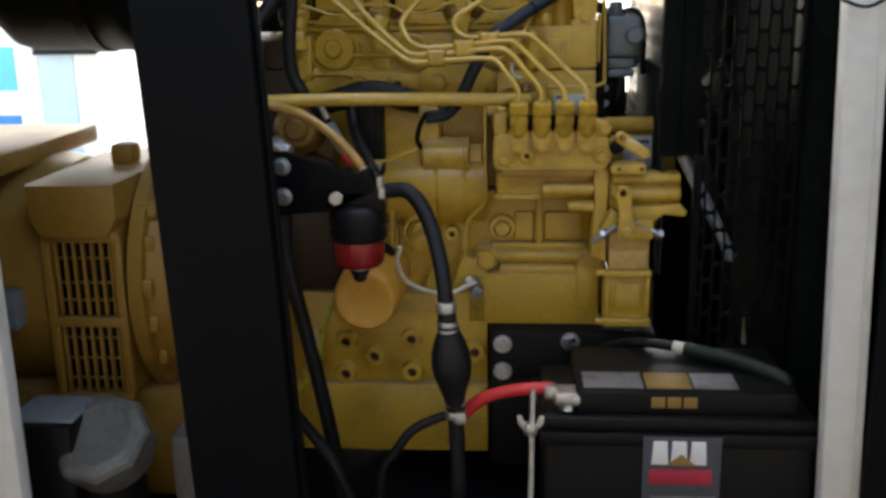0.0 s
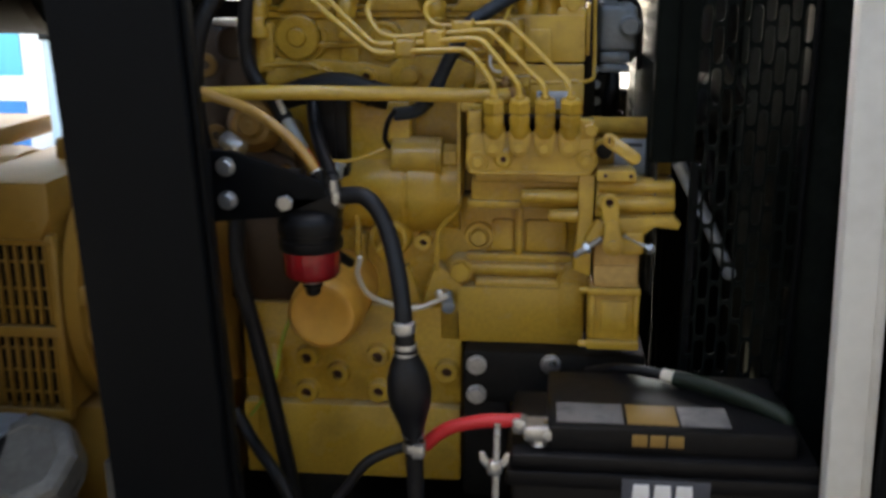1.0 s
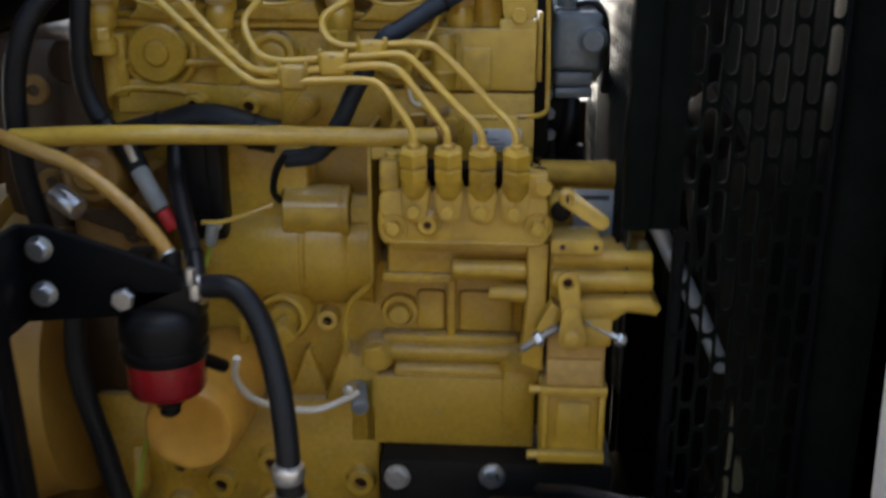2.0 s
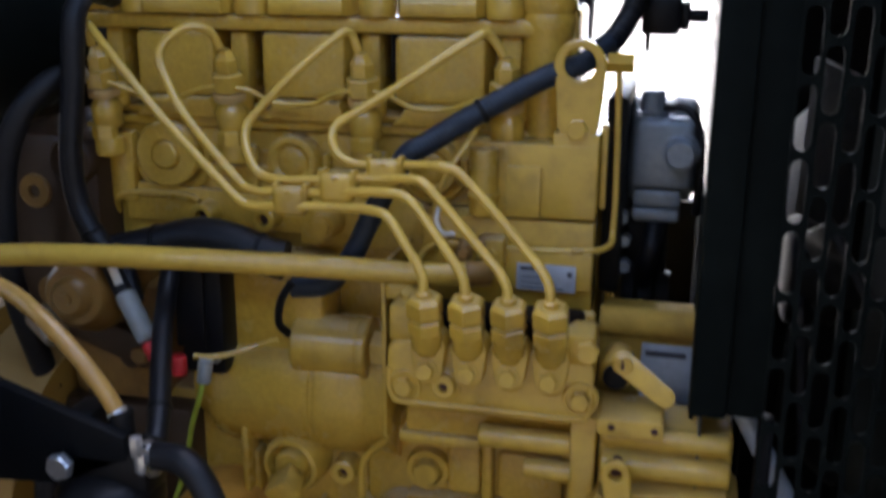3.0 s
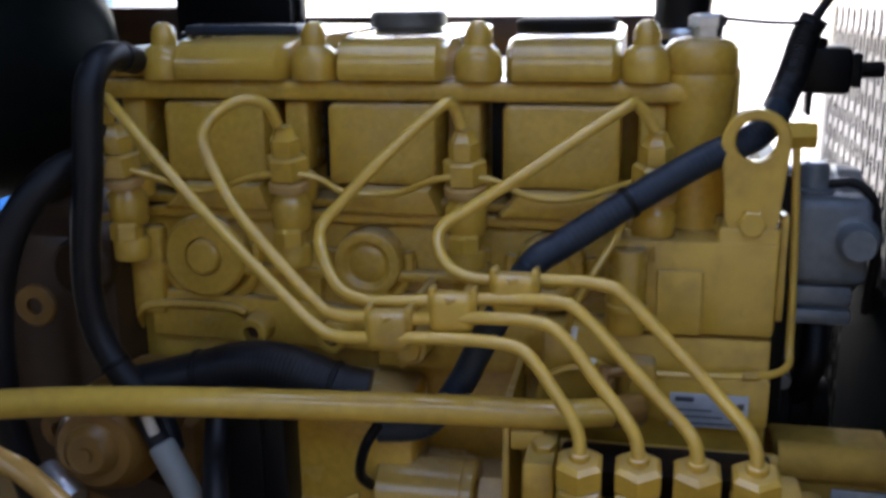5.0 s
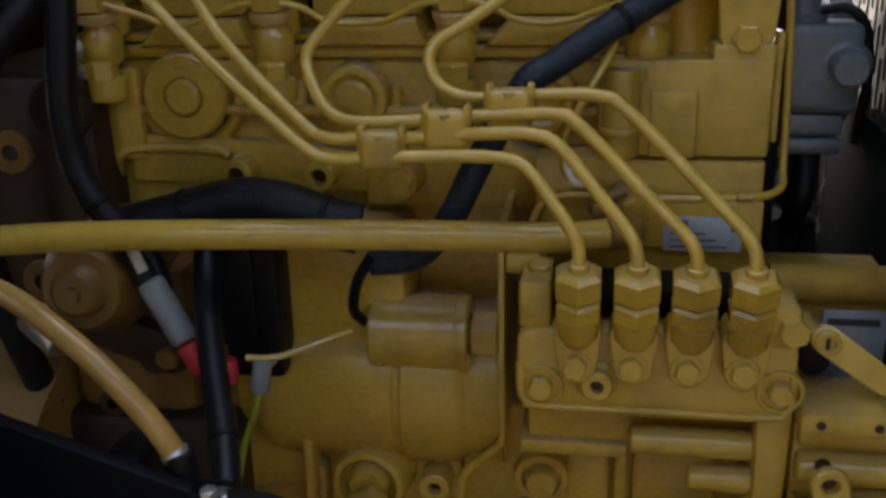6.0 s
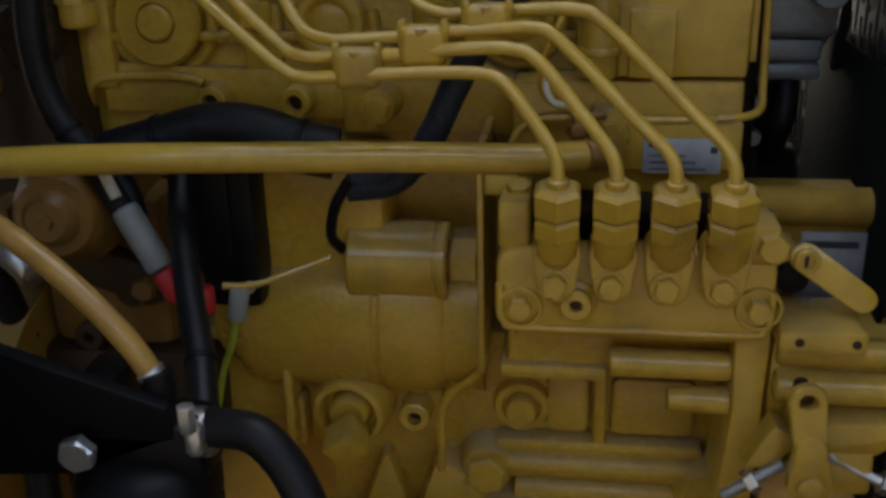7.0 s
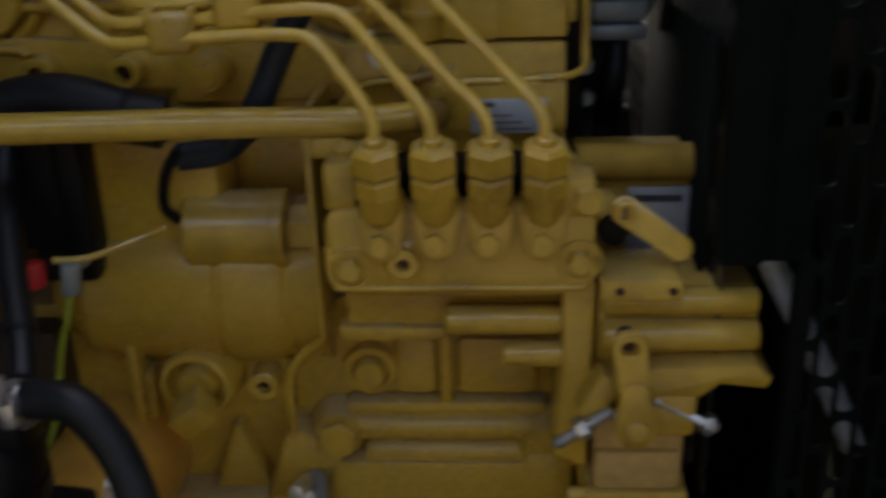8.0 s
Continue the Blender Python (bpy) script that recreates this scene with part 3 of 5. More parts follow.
part("oil_filler_cap", lathe((0.054, 0.10, 1.043), (0.054, 0.10, 1.08), [(0, 0.029), (0.003, 0.029), (0.005, 0.032), (0.008, 0.033), (0.015, 0.0345), (0.0165, 0.0335), (0.018, 0.030)], 36), DARKIRON, engine)
part("top_plate", box(-0.198, -0.118, 0.046, 0.075, 1.0522, 1.0585, 0.002), BLUERUBBER, engine)

# injectors with nuts and necks
for k, x in enumerate((-0.230, -0.115, 0.0, 0.115)):
    a = Vector((x, 0.012, 0.930))
    u = Vector((0, -0.0075, 0.05)).normalized()
    inj = part("injector", lathe(a, a + u, [(0, 0.0105), (0.003, 0.0128), (0.019, 0.0132), (0.022, 0.0110), (0.026, 0.0088), (0.036, 0.0085)], 26), YELLOW, engine)
    part("leak_collar", lathe(a + u * 0.0265, a + u, [(0, 0.0105), (0.001, 0.0128), (0.006, 0.0132), (0.0075, 0.0115)], 26), DUSTY, inj)
    part("union_nut", lathe(a + u * 0.0345, a + u, [(0, 0.0120), (0.001, 0.0138), (0.014, 0.0138), (0.0155, 0.0118)], 6), YELLOW, inj)
    part("line_nut", lathe(a + u * 0.0505, a + u, [(0, 0.0098), (0.0105, 0.0098), (0.012, 0.0080), (0.0185, 0.0055)], 6), YELLOW, inj)
    pad = part("clamp_pad", rod((x, 0.010, 0.905), (x, 0.010, 0.922), 0.0125, 0.003, 24), YELLOW, engine)
    hex_bolt(pad, (x, 0.004, 0.921), 0.0105, 0.0115, 0, (0, 0, 1), turn=0.52)
    part("injector_boss", rod((x, 0.022, 0.946), (x, 0.022, 0.966), 0.0135, 0.003, 24), CAST, engine)
    part("stud_web", box(x - 0.011, x + 0.006, 0.034, 0.072, 0.962, 1.0112, 0.004), CAST, engine)
    if k:
        bm = box(x - 0.013, x + 0.013, 0.026, 0.036, 0.872, 0.917, 0.006)
        part("block_web", bm, CAST, engine)

# leak-off rail
LEAK = [(-0.223, 0, 0.969), (-0.203, 0.004, 0.962), (-0.175, 0.008, 0.954), (-0.128, -0.004, 0.968), (-0.097, 0.003, 0.966), (-0.078, 0.008, 0.956), (-0.045, 0.008, 0.956), (-0.012, -0.004, 0.969), (0.017, 0.003, 0.967), (0.041, 0.008, 0.956), (0.068, 0.008, 0.956), (0.102, -0.004, 0.969)]
part("leak_off_pipe", tube(LEAK, 0.0022, 10), TUBE, engine)

# lifting eye on its column
bm = bmesh.new()
ring_plate(pill((0.1705, 0.994), 0.0195, (0.1705, 0.945), 0.0150), 0.1705, 0.995, 0.0118, -0.004, 0.004, bm)
eye = part("lifting_eye", bm, YELLOW, engine)
hex_bolt(eye, (0.1705, -0.004, 0.947), 0.0085, 0.006, 0.0, turn=0.0)
bm = box(0.152, 0.188, -0.005, 0.034, 0.8785, 0.944, 0.003)
box(0.1885, 0.193, 0.004, 0.03, 0.885, 0.95, 0.001, 2, bm)
column = part("eye_bracket", bm, YELLOW, engine)
boss(column, (0.1705, -0.0062, 0.893), 0.004, 0.002, 0.003)

# high-pressure lines with their clamps
LINES = [
    [(0.0805, -0.1165, 0.842), (0.0790, -0.115, 0.860), (0.065, -0.110, 0.881), (0.051, -0.103, 0.896), (0.037, -0.098, 0.899), (0.010, -0.093, 0.898), (-0.027, -0.090, 0.896), (-0.055, -0.088, 0.894), (-0.070, -0.085, 0.899), (-0.099, -0.075, 0.920), (-0.136, -0.062, 0.949), (-0.170, -0.048, 0.977), (-0.214, -0.026, 1.013), (-0.226, -0.012, 1.015), (-0.230, -0.005, 1.000)],
    [(0.1105, -0.1165, 0.842), (0.1075, -0.115, 0.861), (0.089, -0.108, 0.884), (0.069, -0.100, 0.906), (0.055, -0.095, 0.911), (0.031, -0.090, 0.910), (0.009, -0.086, 0.9075), (-0.015, -0.083, 0.905), (-0.041, -0.081, 0.904), (-0.059, -0.080, 0.904), (-0.074, -0.075, 0.911), (-0.120, -0.060, 0.953), (-0.143, -0.045, 0.980), (-0.151, -0.038, 0.997), (-0.146, -0.030, 1.009), (-0.132, -0.022, 1.017), (-0.120, -0.012, 1.013), (-0.116, -0.005, 1.000)],
    [(0.1400, -0.1165, 0.842), (0.137, -0.115, 0.860), (0.119, -0.105, 0.877), (0.080, -0.092, 0.914), (0.066, -0.087, 0.920), (0.043, -0.081, 0.918), (0.027, -0.079, 0.917), (0.009, -0.077, 0.915), (-0.016, -0.076, 0.913), (-0.043, -0.075, 0.912), (-0.060, -0.070, 0.917), (-0.072, -0.060, 0.932), (-0.076, -0.050, 0.945), (-0.068, -0.045, 0.957), (-0.042, -0.035, 0.985), (-0.014, -0.018, 1.011), (-0.005, -0.010, 1.014), (0.000, -0.005, 1.000)],
    [(0.1690, -0.1165, 0.842), (0.166, -0.113, 0.861), (0.148, -0.100, 0.879), (0.103, -0.083, 0.921), (0.087, -0.078, 0.928), (0.063, -0.071, 0.927), (0.041, -0.067, 0.925), (0.017, -0.064, 0.924), (0.002, -0.060, 0.929), (-0.005, -0.055, 0.940), (-0.003, -0.050, 0.950), (0.012, -0.045, 0.960), (0.045, -0.035, 0.981), (0.092, -0.018, 1.012), (0.103, -0.010, 1.015), (0.114, -0.005, 1.000)],
]
for pts in LINES:
    part("injection_line", tube(pts, 0.0036, 14), TUBE, engine)
for x, y, z in ((-0.027, -0.0855, 0.900), (0.008, -0.0815, 0.911), (0.041, -0.0735, 0.921)):
    a = Vector((x, y, z))
    d = Vector((0, 0.0105, 0.0085)).normalized()
    bm = box(x - 0.0125, x + 0.0125, y - 0.0085, y + 0.0065, z - 0.0120, z + 0.0105, 0.005, 3)
    box(x - 0.0135, x - 0.009, y - 0.0045, y + 0.009, z - 0.008, z + 0.0125, 0.002, 2, bm)
    box(x + 0.009, x + 0.0135, y - 0.0045, y + 0.009, z - 0.008, z + 0.0125, 0.002, 2, bm)
    clamp = part("line_clamp", bm, YELLOW, engine)
    hex_bolt(clamp, (x, y - 0.004, z + 0.0065), 0.0050, 0.0030, 0, (0, -0.3, 0.95), mat=CAST)
    part("clamp_stay", rod((x + 0.002, y + 0.005, z - 0.002), (x + 0.002, 0.03, z - 0.006), 0.004, 0.001, 12), YELLOW, clamp)

# thin overflow pipes at the right-hand end
part("overflow_pipe", tube([(0.197, 0.03, 0.992), (0.199, 0.022, 0.935), (0.200, 0.015, 0.870), (0.196, 0.002, 0.8555), (0.17, -0.008, 0.853), (0.12, -0.012, 0.853), (0.085, -0.012, 0.854), (0.062, -0.010, 0.851), (0.050, -0.012, 0.838), (0.046, -0.020, 0.800)], 0.0026, 10), TUBE, engine)
part("overflow_pipe", tube([(0.104, -0.004, 0.964), (0.092, -0.024, 0.938), (0.080, -0.034, 0.918), (0.069, -0.032, 0.894), (0.070, -0.022, 0.870), (0.090, -0.012, 0.856)], 0.0022, 10), TUBE, engine)
bm = rod((0.188, 0.03, 0.994), (0.208, 0.03, 0.994), 0.0085, 0.001, 6)
part("banjo_fitting", bm, YELLOW, engine)

# rating plate
ob = part("rating_plate", box(0.129, 0.175, -0.0142, -0.0125, 0.821, 0.8425, 0.0005), PLATE, engine, "small blue-grey aluminium rating plate")
part("print", box(0.132, 0.143, -0.0150, -0.0143, 0.8375, 0.8405, 0), INK, ob)
for k in range(3):
    part("print", box(0.133, 0.166 - 0.006 * k, -0.0150, -0.0143, 0.8235 + k * 0.0042, 0.8243 + k * 0.0042, 0), INK, ob)
part("stamp", box(0.1685, 0.1725, -0.0150, -0.0143, 0.834, 0.838, 0.0003), INK, ob)
bm = rod((0.171, -0.011, 0.8545), (0.18, -0.011, 0.8545), 0.003, 0.0005, 8)
part("stub", bm, YELLOW, engine)
bm = box(0.098, 0.120, -0.020, 0.0, 0.835, 0.862, 0.004)
part("pump_gallery", bm, CAST, engine)
hex_bolt(engine, (0.109, -0.02, 0.849), 0.006, 0.004)
bm = rod((0.090, -0.030, 0.836), (0.090, -0.026, 0.862), 0.0042, 0.001, 12)
rod((0.090, -0.0285, 0.848), (0.090, -0.0280, 0.855), 0.0068, 0.001, 6, bm)
rod((0.090, -0.028, 0.858), (0.106, -0.024, 0.860), 0.0032, 0.001, 10, bm)
part("banjo_union", bm, STARTERPAINT, engine, "rust-stained banjo union")
bm = rod((0.101, -0.010, 0.8785), (0.101, -0.010, 0.931), 0.0112, 0.002, 24)
rod((0.101, -0.010, 0.892), (0.101, -0.010, 0.897), 0.0128, 0.001, 24, bm)
part("cover_column", bm, YELLOW, engine)

# long fuel gallery pipe
part("fuel_gallery_pipe", tube([(-0.275, -0.110, 0.846), (-0.21, -0.095, 0.847), (-0.12, -0.080, 0.846), (0.0, -0.062, 0.843), (0.06, -0.055, 0.841), (0.104, -0.040, 0.840)], 0.0090, 20), TUBE, engine)
part("pipe_union", rod((0.094, -0.046, 0.8405), (0.112, -0.035, 0.8395), 0.0098, 0.002, 20), STARTERPAINT, engine, "rusty pipe union")

# ---------------------------------------------------------------- injection pump
bm = bmesh.new()
slab(round_rect(0.047, 0.1985, 0.752, 0.801, 0.010), -0.094, -0.078, 0.003, bm)
box(0.049, 0.197, -0.066, -0.02, 0.756, 0.790, 0.004, 2, bm)
box(0.053, 0.193, -0.034, -0.02, 0.786, 0.812, 0.004, 2, bm)
tube([(0.049, -0.0935, 0.780), (0.0492, -0.0935, 0.764), (0.052, -0.0935, 0.757), (0.060, -0.0935, 0.7535), (0.123, -0.0935, 0.7535), (0.186, -0.0935, 0.7535), (0.194, -0.0935, 0.757), (0.1965, -0.0935, 0.764), (0.1967, -0.0935, 0.780)], 0.0026, 10, 6, bm)
slab([(0.055, 0.752), (0.190, 0.752), (0.188, 0.738), (0.057, 0.738)], -0.075, -0.05, 0.004, bm)
pump = part("injection_pump", bm, YELLOW, engine)
part("pump_shoulder", box(0.0475, 0.0655, -0.090, -0.040, 0.799, 0.827, 0.003), YELLOW, engine)
# added dark block: paints the shade seen between the valve holders
part("valley_shade", box(0.066, 0.186, -0.074, -0.036, 0.800, 0.8180, 0.004), SHADEBLACK, engine, "near-black block painting the shade behind the delivery valves")
for x in (0.0805, 0.1105, 0.1400, 0.1690):
    a = Vector((x, -0.1065, 0.8065))
    u = Vector((0, -0.0105, 0.048)).normalized()
    bm = lathe(a - u * 0.008, a + u, [(0, 0.0070), (0.003, 0.0088), (0.006, 0.0108), (0.020, 0.0116), (0.0205, 0.0098), (0.0235, 0.0098)], 28)
    holder = part("delivery_valve_holder", bm, YELLOW, engine)
    part("holder_nut", lathe(a + u * 0.0085, a + u, [(0, 0.0112), (0.0026, 0.0131), (0.0116, 0.0131), (0.0134, 0.0112)], 6, None, 0.52), YELLOW, holder, "", 20)
    part("line_nut", lathe(a + u * 0.0228, a + u, [(0, 0.0112), (0.0018, 0.0134), (0.0136, 0.0134), (0.0163, 0.0108), (0.0166, 0.0066)], 6, None, 0.52), YELLOW, holder, "", 20)
    part("ferrule", rod(a + u * 0.0388, a + u * 0.0435, 0.0056, 0.001, 18), YELLOW, holder)
    bm = slab(pill((x, 0.7845), 0.0108, (x, 0.802), 0.0132), -0.1055, -0.085, 0.0022)
    shoe = part("clamp_shoe", bm, YELLOW, engine)
    hex_bolt(shoe, (x - 0.001, -0.1055, 0.7855), 0.0072, 0.0060, 0.0090, (0, -0.995, 0.08))
for x, z, r in ((0.0605, 0.7665, 0.0072), (0.190, 0.7700, 0.0070)):
    ob = part("bolt_seat", lathe((x, -0.09, z), (x, -0.0985, z), [(0, 0.0130), (0.0050, 0.0130), (0.0062, 0.0122), (0.0062, 0.0108), (0.0020, 0.0102), (0.0018, 0.004)], 28), YELLOW, engine)
    hex_bolt(ob, (x, -0.0920, z), r, 0.0085, 0.0, turn=0.1)
ob = part("socket_plug", lathe((0.0915, -0.09, 0.7715), (0.0915, -0.104, 0.7715), [(0, 0.0125), (0.006, 0.012), (0.0075, 0.0092), (0.0125, 0.0090), (0.0135, 0.0080), (0.0135, 0.0040), (0.0095, 0.0036)], 28), YELLOW, engine)
part("socket", rod((0.0915, -0.1002, 0.7715), (0.0915, -0.0997, 0.7715), 0.0036, 0.0001, 6), HOLE, ob)
ob = part("corner_block", box(0.176, 0.1985, -0.096, -0.06, 0.795, 0.818, 0.004), YELLOW, engine)
hex_bolt(ob, (0.1935, -0.096, 0.807), 0.0085, 0.006)
ob = part("bleed_screw", rod((0.058, -0.062, 0.795), (0.058, -0.070, 0.825), 0.0055, 0.001, 18), YELLOW, engine)
part("screw_head", rod((0.058, -0.069, 0.823), (0.058, -0.0715, 0.832), 0.0072, 0.001, 6), YELLOW, ob)
# cast front of the pump with the two rack covers
bm = box(0.050, 0.185, -0.056, -0.01, 0.703, 0.742, 0.005)
box(0.046, 0.112, -0.062, -0.01, 0.702, 0.712, 0.003, 2, bm)
part("pump_base", bm, CAST, engine)
part("rack_cover", rod((0.112, -0.068, 0.7205), (0.183, -0.068, 0.7205), 0.0090, 0.003, 26), YELLOW, engine)
part("stop_cover", lathe((0.147, -0.066, 0.6960), (0.183, -0.066, 0.6960), [(0, 0.0055), (0.001, 0.0072), (0.02, 0.0082), (0.036, 0.0088)], 26), YELLOW, engine)
bm = slab([(0.178, 0.630), (0.200, 0.620), (0.202, 0.750), (0.181, 0.750), (0.183, 0.70)], -0.080, -0.03, 0.004)
part("pump_end_bracket", bm, YELLOW, engine)
# thin mounting flange seen on edge
bm = slab([(0.0330, 0.848), (0.0370, 0.848), (0.0370, 0.705), (0.0330, 0.705)], -0.062, 0.03, 0.0015)
tube([(0.035, -0.045, 0.712), (0.034, -0.040, 0.700), (0.028, -0.036, 0.688), (0.012, -0.032, 0.672), (0.005, -0.030, 0.655), (0.0035, -0.028, 0.61)], 0.0032, 10, 8, bm)
part("mounting_flange", bm, YELLOW, engine)
bm = box(0.0378, 0.058, -0.066, -0.058, 0.822, 0.834, 0.002)
part("flange_tab", bm, YELLOW, engine)

# feed solenoid and drive housing
bm = lathe((-0.0545, -0.012, 0.7585), (0.04, -0.012, 0.7585), [(0, 0.0240), (0.0020, 0.0258), (0.056, 0.0258), (0.0566, 0.0250), (0.0582, 0.0250), (0.0588, 0.0260), (0.0635, 0.0260), (0.065, 0.0245), (0.065, 0.0110), (0.086, 0.0110), (0.088, 0.010)], 40)
lathe((0.0110, -0.012, 0.7585), (0.04, -0.012, 0.7585), [(0, 0.0145), (0.001, 0.0160), (0.017, 0.0160), (0.018, 0.0145)], 6, bm, 0.5)
sol = part("feed_solenoid", bm, YELLOW, engine)
bm = lathe((-0.150, 0.020, 0.712), (0.034, 0.020, 0.712), [(0, 0.040), (0.012, 0.046), (0.020, 0.0555), (0.030, 0.0585), (0.110, 0.0585), (0.1115, 0.0568), (0.1150, 0.0568), (0.1165, 0.0600), (0.120, 0.0605), (0.150, 0.0590), (0.158, 0.054), (0.172, 0.056), (0.182, 0.058)], 44)
part("drive_housing", bm, CAST, engine)
bm = box(-0.104, -0.097, -0.031, 0.0, 0.62, 0.690, 0.003)
box(-0.150, -0.03, -0.020, 0.034, 0.735, 0.83, 0.008, 2, bm)
part("housing_neck", bm, CAST, engine)
ob = part("access_cap", lathe((-0.058, 0.01, 0.651), (-0.060, -0.032, 0.650), [(0, 0.029), (0.034, 0.0265), (0.040, 0.0245), (0.041, 0.0205), (0.031, 0.0180), (0.030, 0.0150), (0.040, 0.0140), (0.043, 0.012)], 36), YELLOW, engine)
bm = box(-0.0120, 0.0120, -0.014, 0.010, -0.0095, 0.0095, 0.0012)
bmesh.ops.transform(bm, matrix=pose(-0.057, -0.048, 0.644, 14, -35, 0), verts=bm.verts)
part("square_head", bm, YELLOW, ob)
boss(engine, (-0.0155, -0.022, 0.645), 0.0108, 0.0048, 0.03)
part("stub", rod((-0.0145, -0.008, 0.66), (-0.0145, -0.008, 0.684), 0.006, 0.002, 14), YELLOW, engine)

# ---------------------------------------------------------------- lower crankcase
part("crankcase_ledge", box(0.040, 0.178, -0.020, 0.0, 0.620, 0.632, 0.004), CAST, engine)
part("crankcase_rib", box(0.105, 0.114, -0.020, 0.0, 0.630, 0.698, 0.003), CAST, engine)
part("crankcase_foot", box(0.004, 0.196, -0.030, 0.04, 0.512, 0.590, 0.004), CAST, engine)
bm = box(0.002, 0.190, -0.004, 0.05, 0.585, 0.705, 0.004)
for x0, x1 in ((0.074, 0.103), (0.117, 0.172)):
    part("crankcase_panel", slab(round_rect(x0, x1, 0.633, 0.676, 0.006), -0.010, 0.0, 0.003), CAST, engine)
part("crankcase", bm, CAST, engine)
for z in (0.612, 0.5915):
    part("oil_gallery", rod((0.040 if z > 0.6 else 0.052, -0.016, z), (0.178, -0.016, z), 0.0105, 0.004, 24), CAST, engine)
ob = part("side_plug", lathe((0.057, 0.01, 0.652), (0.057, -0.02, 0.652), [(0, 0.0215), (0.018, 0.0195), (0.022, 0.018), (0.022, 0.0135), (0.018, 0.012)], 32), YELLOW, engine)
part("plug_head", lathe((0.057, -0.006, 0.652), (0.057, -0.02, 0.652), [(0, 0.0105), (0.012, 0.0105), (0.0135, 0.0095)], 24), YELLOW, ob)
ob = part("drain_boss", lathe((0.034, 0.01, 0.609), (0.034, -0.034, 0.609), [(0, 0.022), (0.032, 0.0185), (0.036, 0.016)], 30), CAST, engine)
hex_bolt(ob, (0.034, -0.026, 0.609), 0.0145, 0.009)
bm = lathe((0.183, -0.012, 0.60), (0.183, -0.036, 0.60), [(0, 0.026), (0.012, 0.024), (0.018, 0.018)], 26)
box(0.160, 0.196, -0.034, 0.0, 0.535, 0.60, 0.010, 2, bm)
part("corner_casting", bm, CAST, engine)

# sump side with tapped bosses
part("sump_pan", box(-0.262, 0.036, -0.045, 0.05, 0.315, 0.4215, 0.004), CAST, engine)
part("side_casting", box(-0.262, 0.002, -0.002, 0.05, 0.555, 0.700, 0.006), CAST, engine)
# added dark box covers the side casting where the filter shades it
part("casting_shade_box", box(-0.300, -0.152, -0.026, 0.05, 0.5605, 0.690, 0.008), SHADEBROWN, engine)
part("corner_web", slab([(-0.02, 0.56), (0.036, 0.55), (0.036, 0.60), (0.0, 0.62)], -0.030, 0.0, 0.006), CAST, engine)
bm = box(-0.262, 0.036, -0.030, 0.05, 0.4217, 0.560, 0.004)
part("sump", bm, CAST, engine)
for x, z in ((-0.173, 0.486), (-0.076, 0.491), (-0.175, 0.436), (-0.076, 0.440), (-0.131, 0.464), (0.017, 0.472)):
    boss(engine, (x, -0.0435, z), 0.0145, 0.0072, 0.0135)
ob = part("spin_on_filter", lathe((-0.125, 0.0, 0.583), (-0.125, -0.15, 0.583), [(0, 0.046), (0.120, 0.046), (0.138, 0.0435), (0.145, 0.039), (0.146, 0.034), (0.1445, 0.030), (0.1445, 0.006)], 48), OILFILTER, engine, "bright orange-yellow spin-on oil filter")
part("oil_pipe", tube([(-0.22, -0.03, 0.50), (-0.215, -0.045, 0.47), (-0.23, -0.045, 0.43), (-0.235, -0.04, 0.37)], 0.010, 14), CAST, engine)

part("side_rib", box(-0.101, -0.093, -0.018, 0.0, 0.575, 0.655, 0.003), CAST, engine)
part("corner_web", slab([(-0.058, 0.56), (-0.018, 0.56), (-0.036, 0.612), (-0.040, 0.612)], -0.018, 0.0, 0.003), CAST, engine)
part("front_cover", box(0.1875, 0.204, 0.055, 0.20, 0.80, 0.965, 0.004), DARKIRON, engine)

# governor and control levers
bm = box(0.203, 0.298, -0.076, -0.02, 0.690, 0.742, 0.004)
part("governor_housing", bm, YELLOW, engine)
part("governor_barrel", rod((0.205, -0.076, 0.7365), (0.296, -0.076, 0.7365), 0.0085, 0.003, 22), YELLOW, engine)
part("governor_barrel", rod((0.205, -0.080, 0.7160), (0.297, -0.080, 0.7160), 0.0100, 0.003, 22), YELLOW, engine)
bm = slab([(0.214, 0.700), (0.295, 0.704), (0.305, 0.694), (0.301, 0.687), (0.274, 0.690), (0.262, 0.680), (0.214, 0.676)], -0.096, -0.04, 0.004)
part("governor_cover", bm, YELLOW, engine)
ob = part("cover_strip", slab(round_rect(0.202, 0.2485, 0.7455, 0.7585, 0.003), -0.098, -0.05, 0.0015), YELLOW, engine)
# dark discs stand in for the shaded holes of the strip
for x in (0.2125, 0.2425):
    part("hole_disc", rod((x, -0.097, 0.7525), (x, -0.0988, 0.7525), 0.0026, 0.0004, 14), HOLE, ob)
part("throttle_shaft", rod((0.212, -0.02, 0.776), (0.212, -0.060, 0.776), 0.012, 0.002, 22), YELLOW, engine)
part("shaft_seal", rod((0.212, -0.060, 0.776), (0.212, -0.066, 0.776), 0.0095, 0.001, 22), PLASTIC, engine)
bm = slab(pill((0.0, 0.0), 0.0085, (0.031, -0.022), 0.0075), -0.0025, 0.0025, 0.001)
bmesh.ops.transform(bm, matrix=pose(0.217, -0.070, 0.791, -20, 0, 0), verts=bm.verts)
lever = part("throttle_lever", bm, YELLOW, engine)
part("pivot_ring", lathe((0.217, -0.070, 0.7905), (0.217, -0.0765, 0.7905), [(0, 0.0072), (0.005, 0.0072), (0.006, 0.0064), (0.006, 0.0042), (0.0035, 0.0040)], 22), YELLOW, lever)
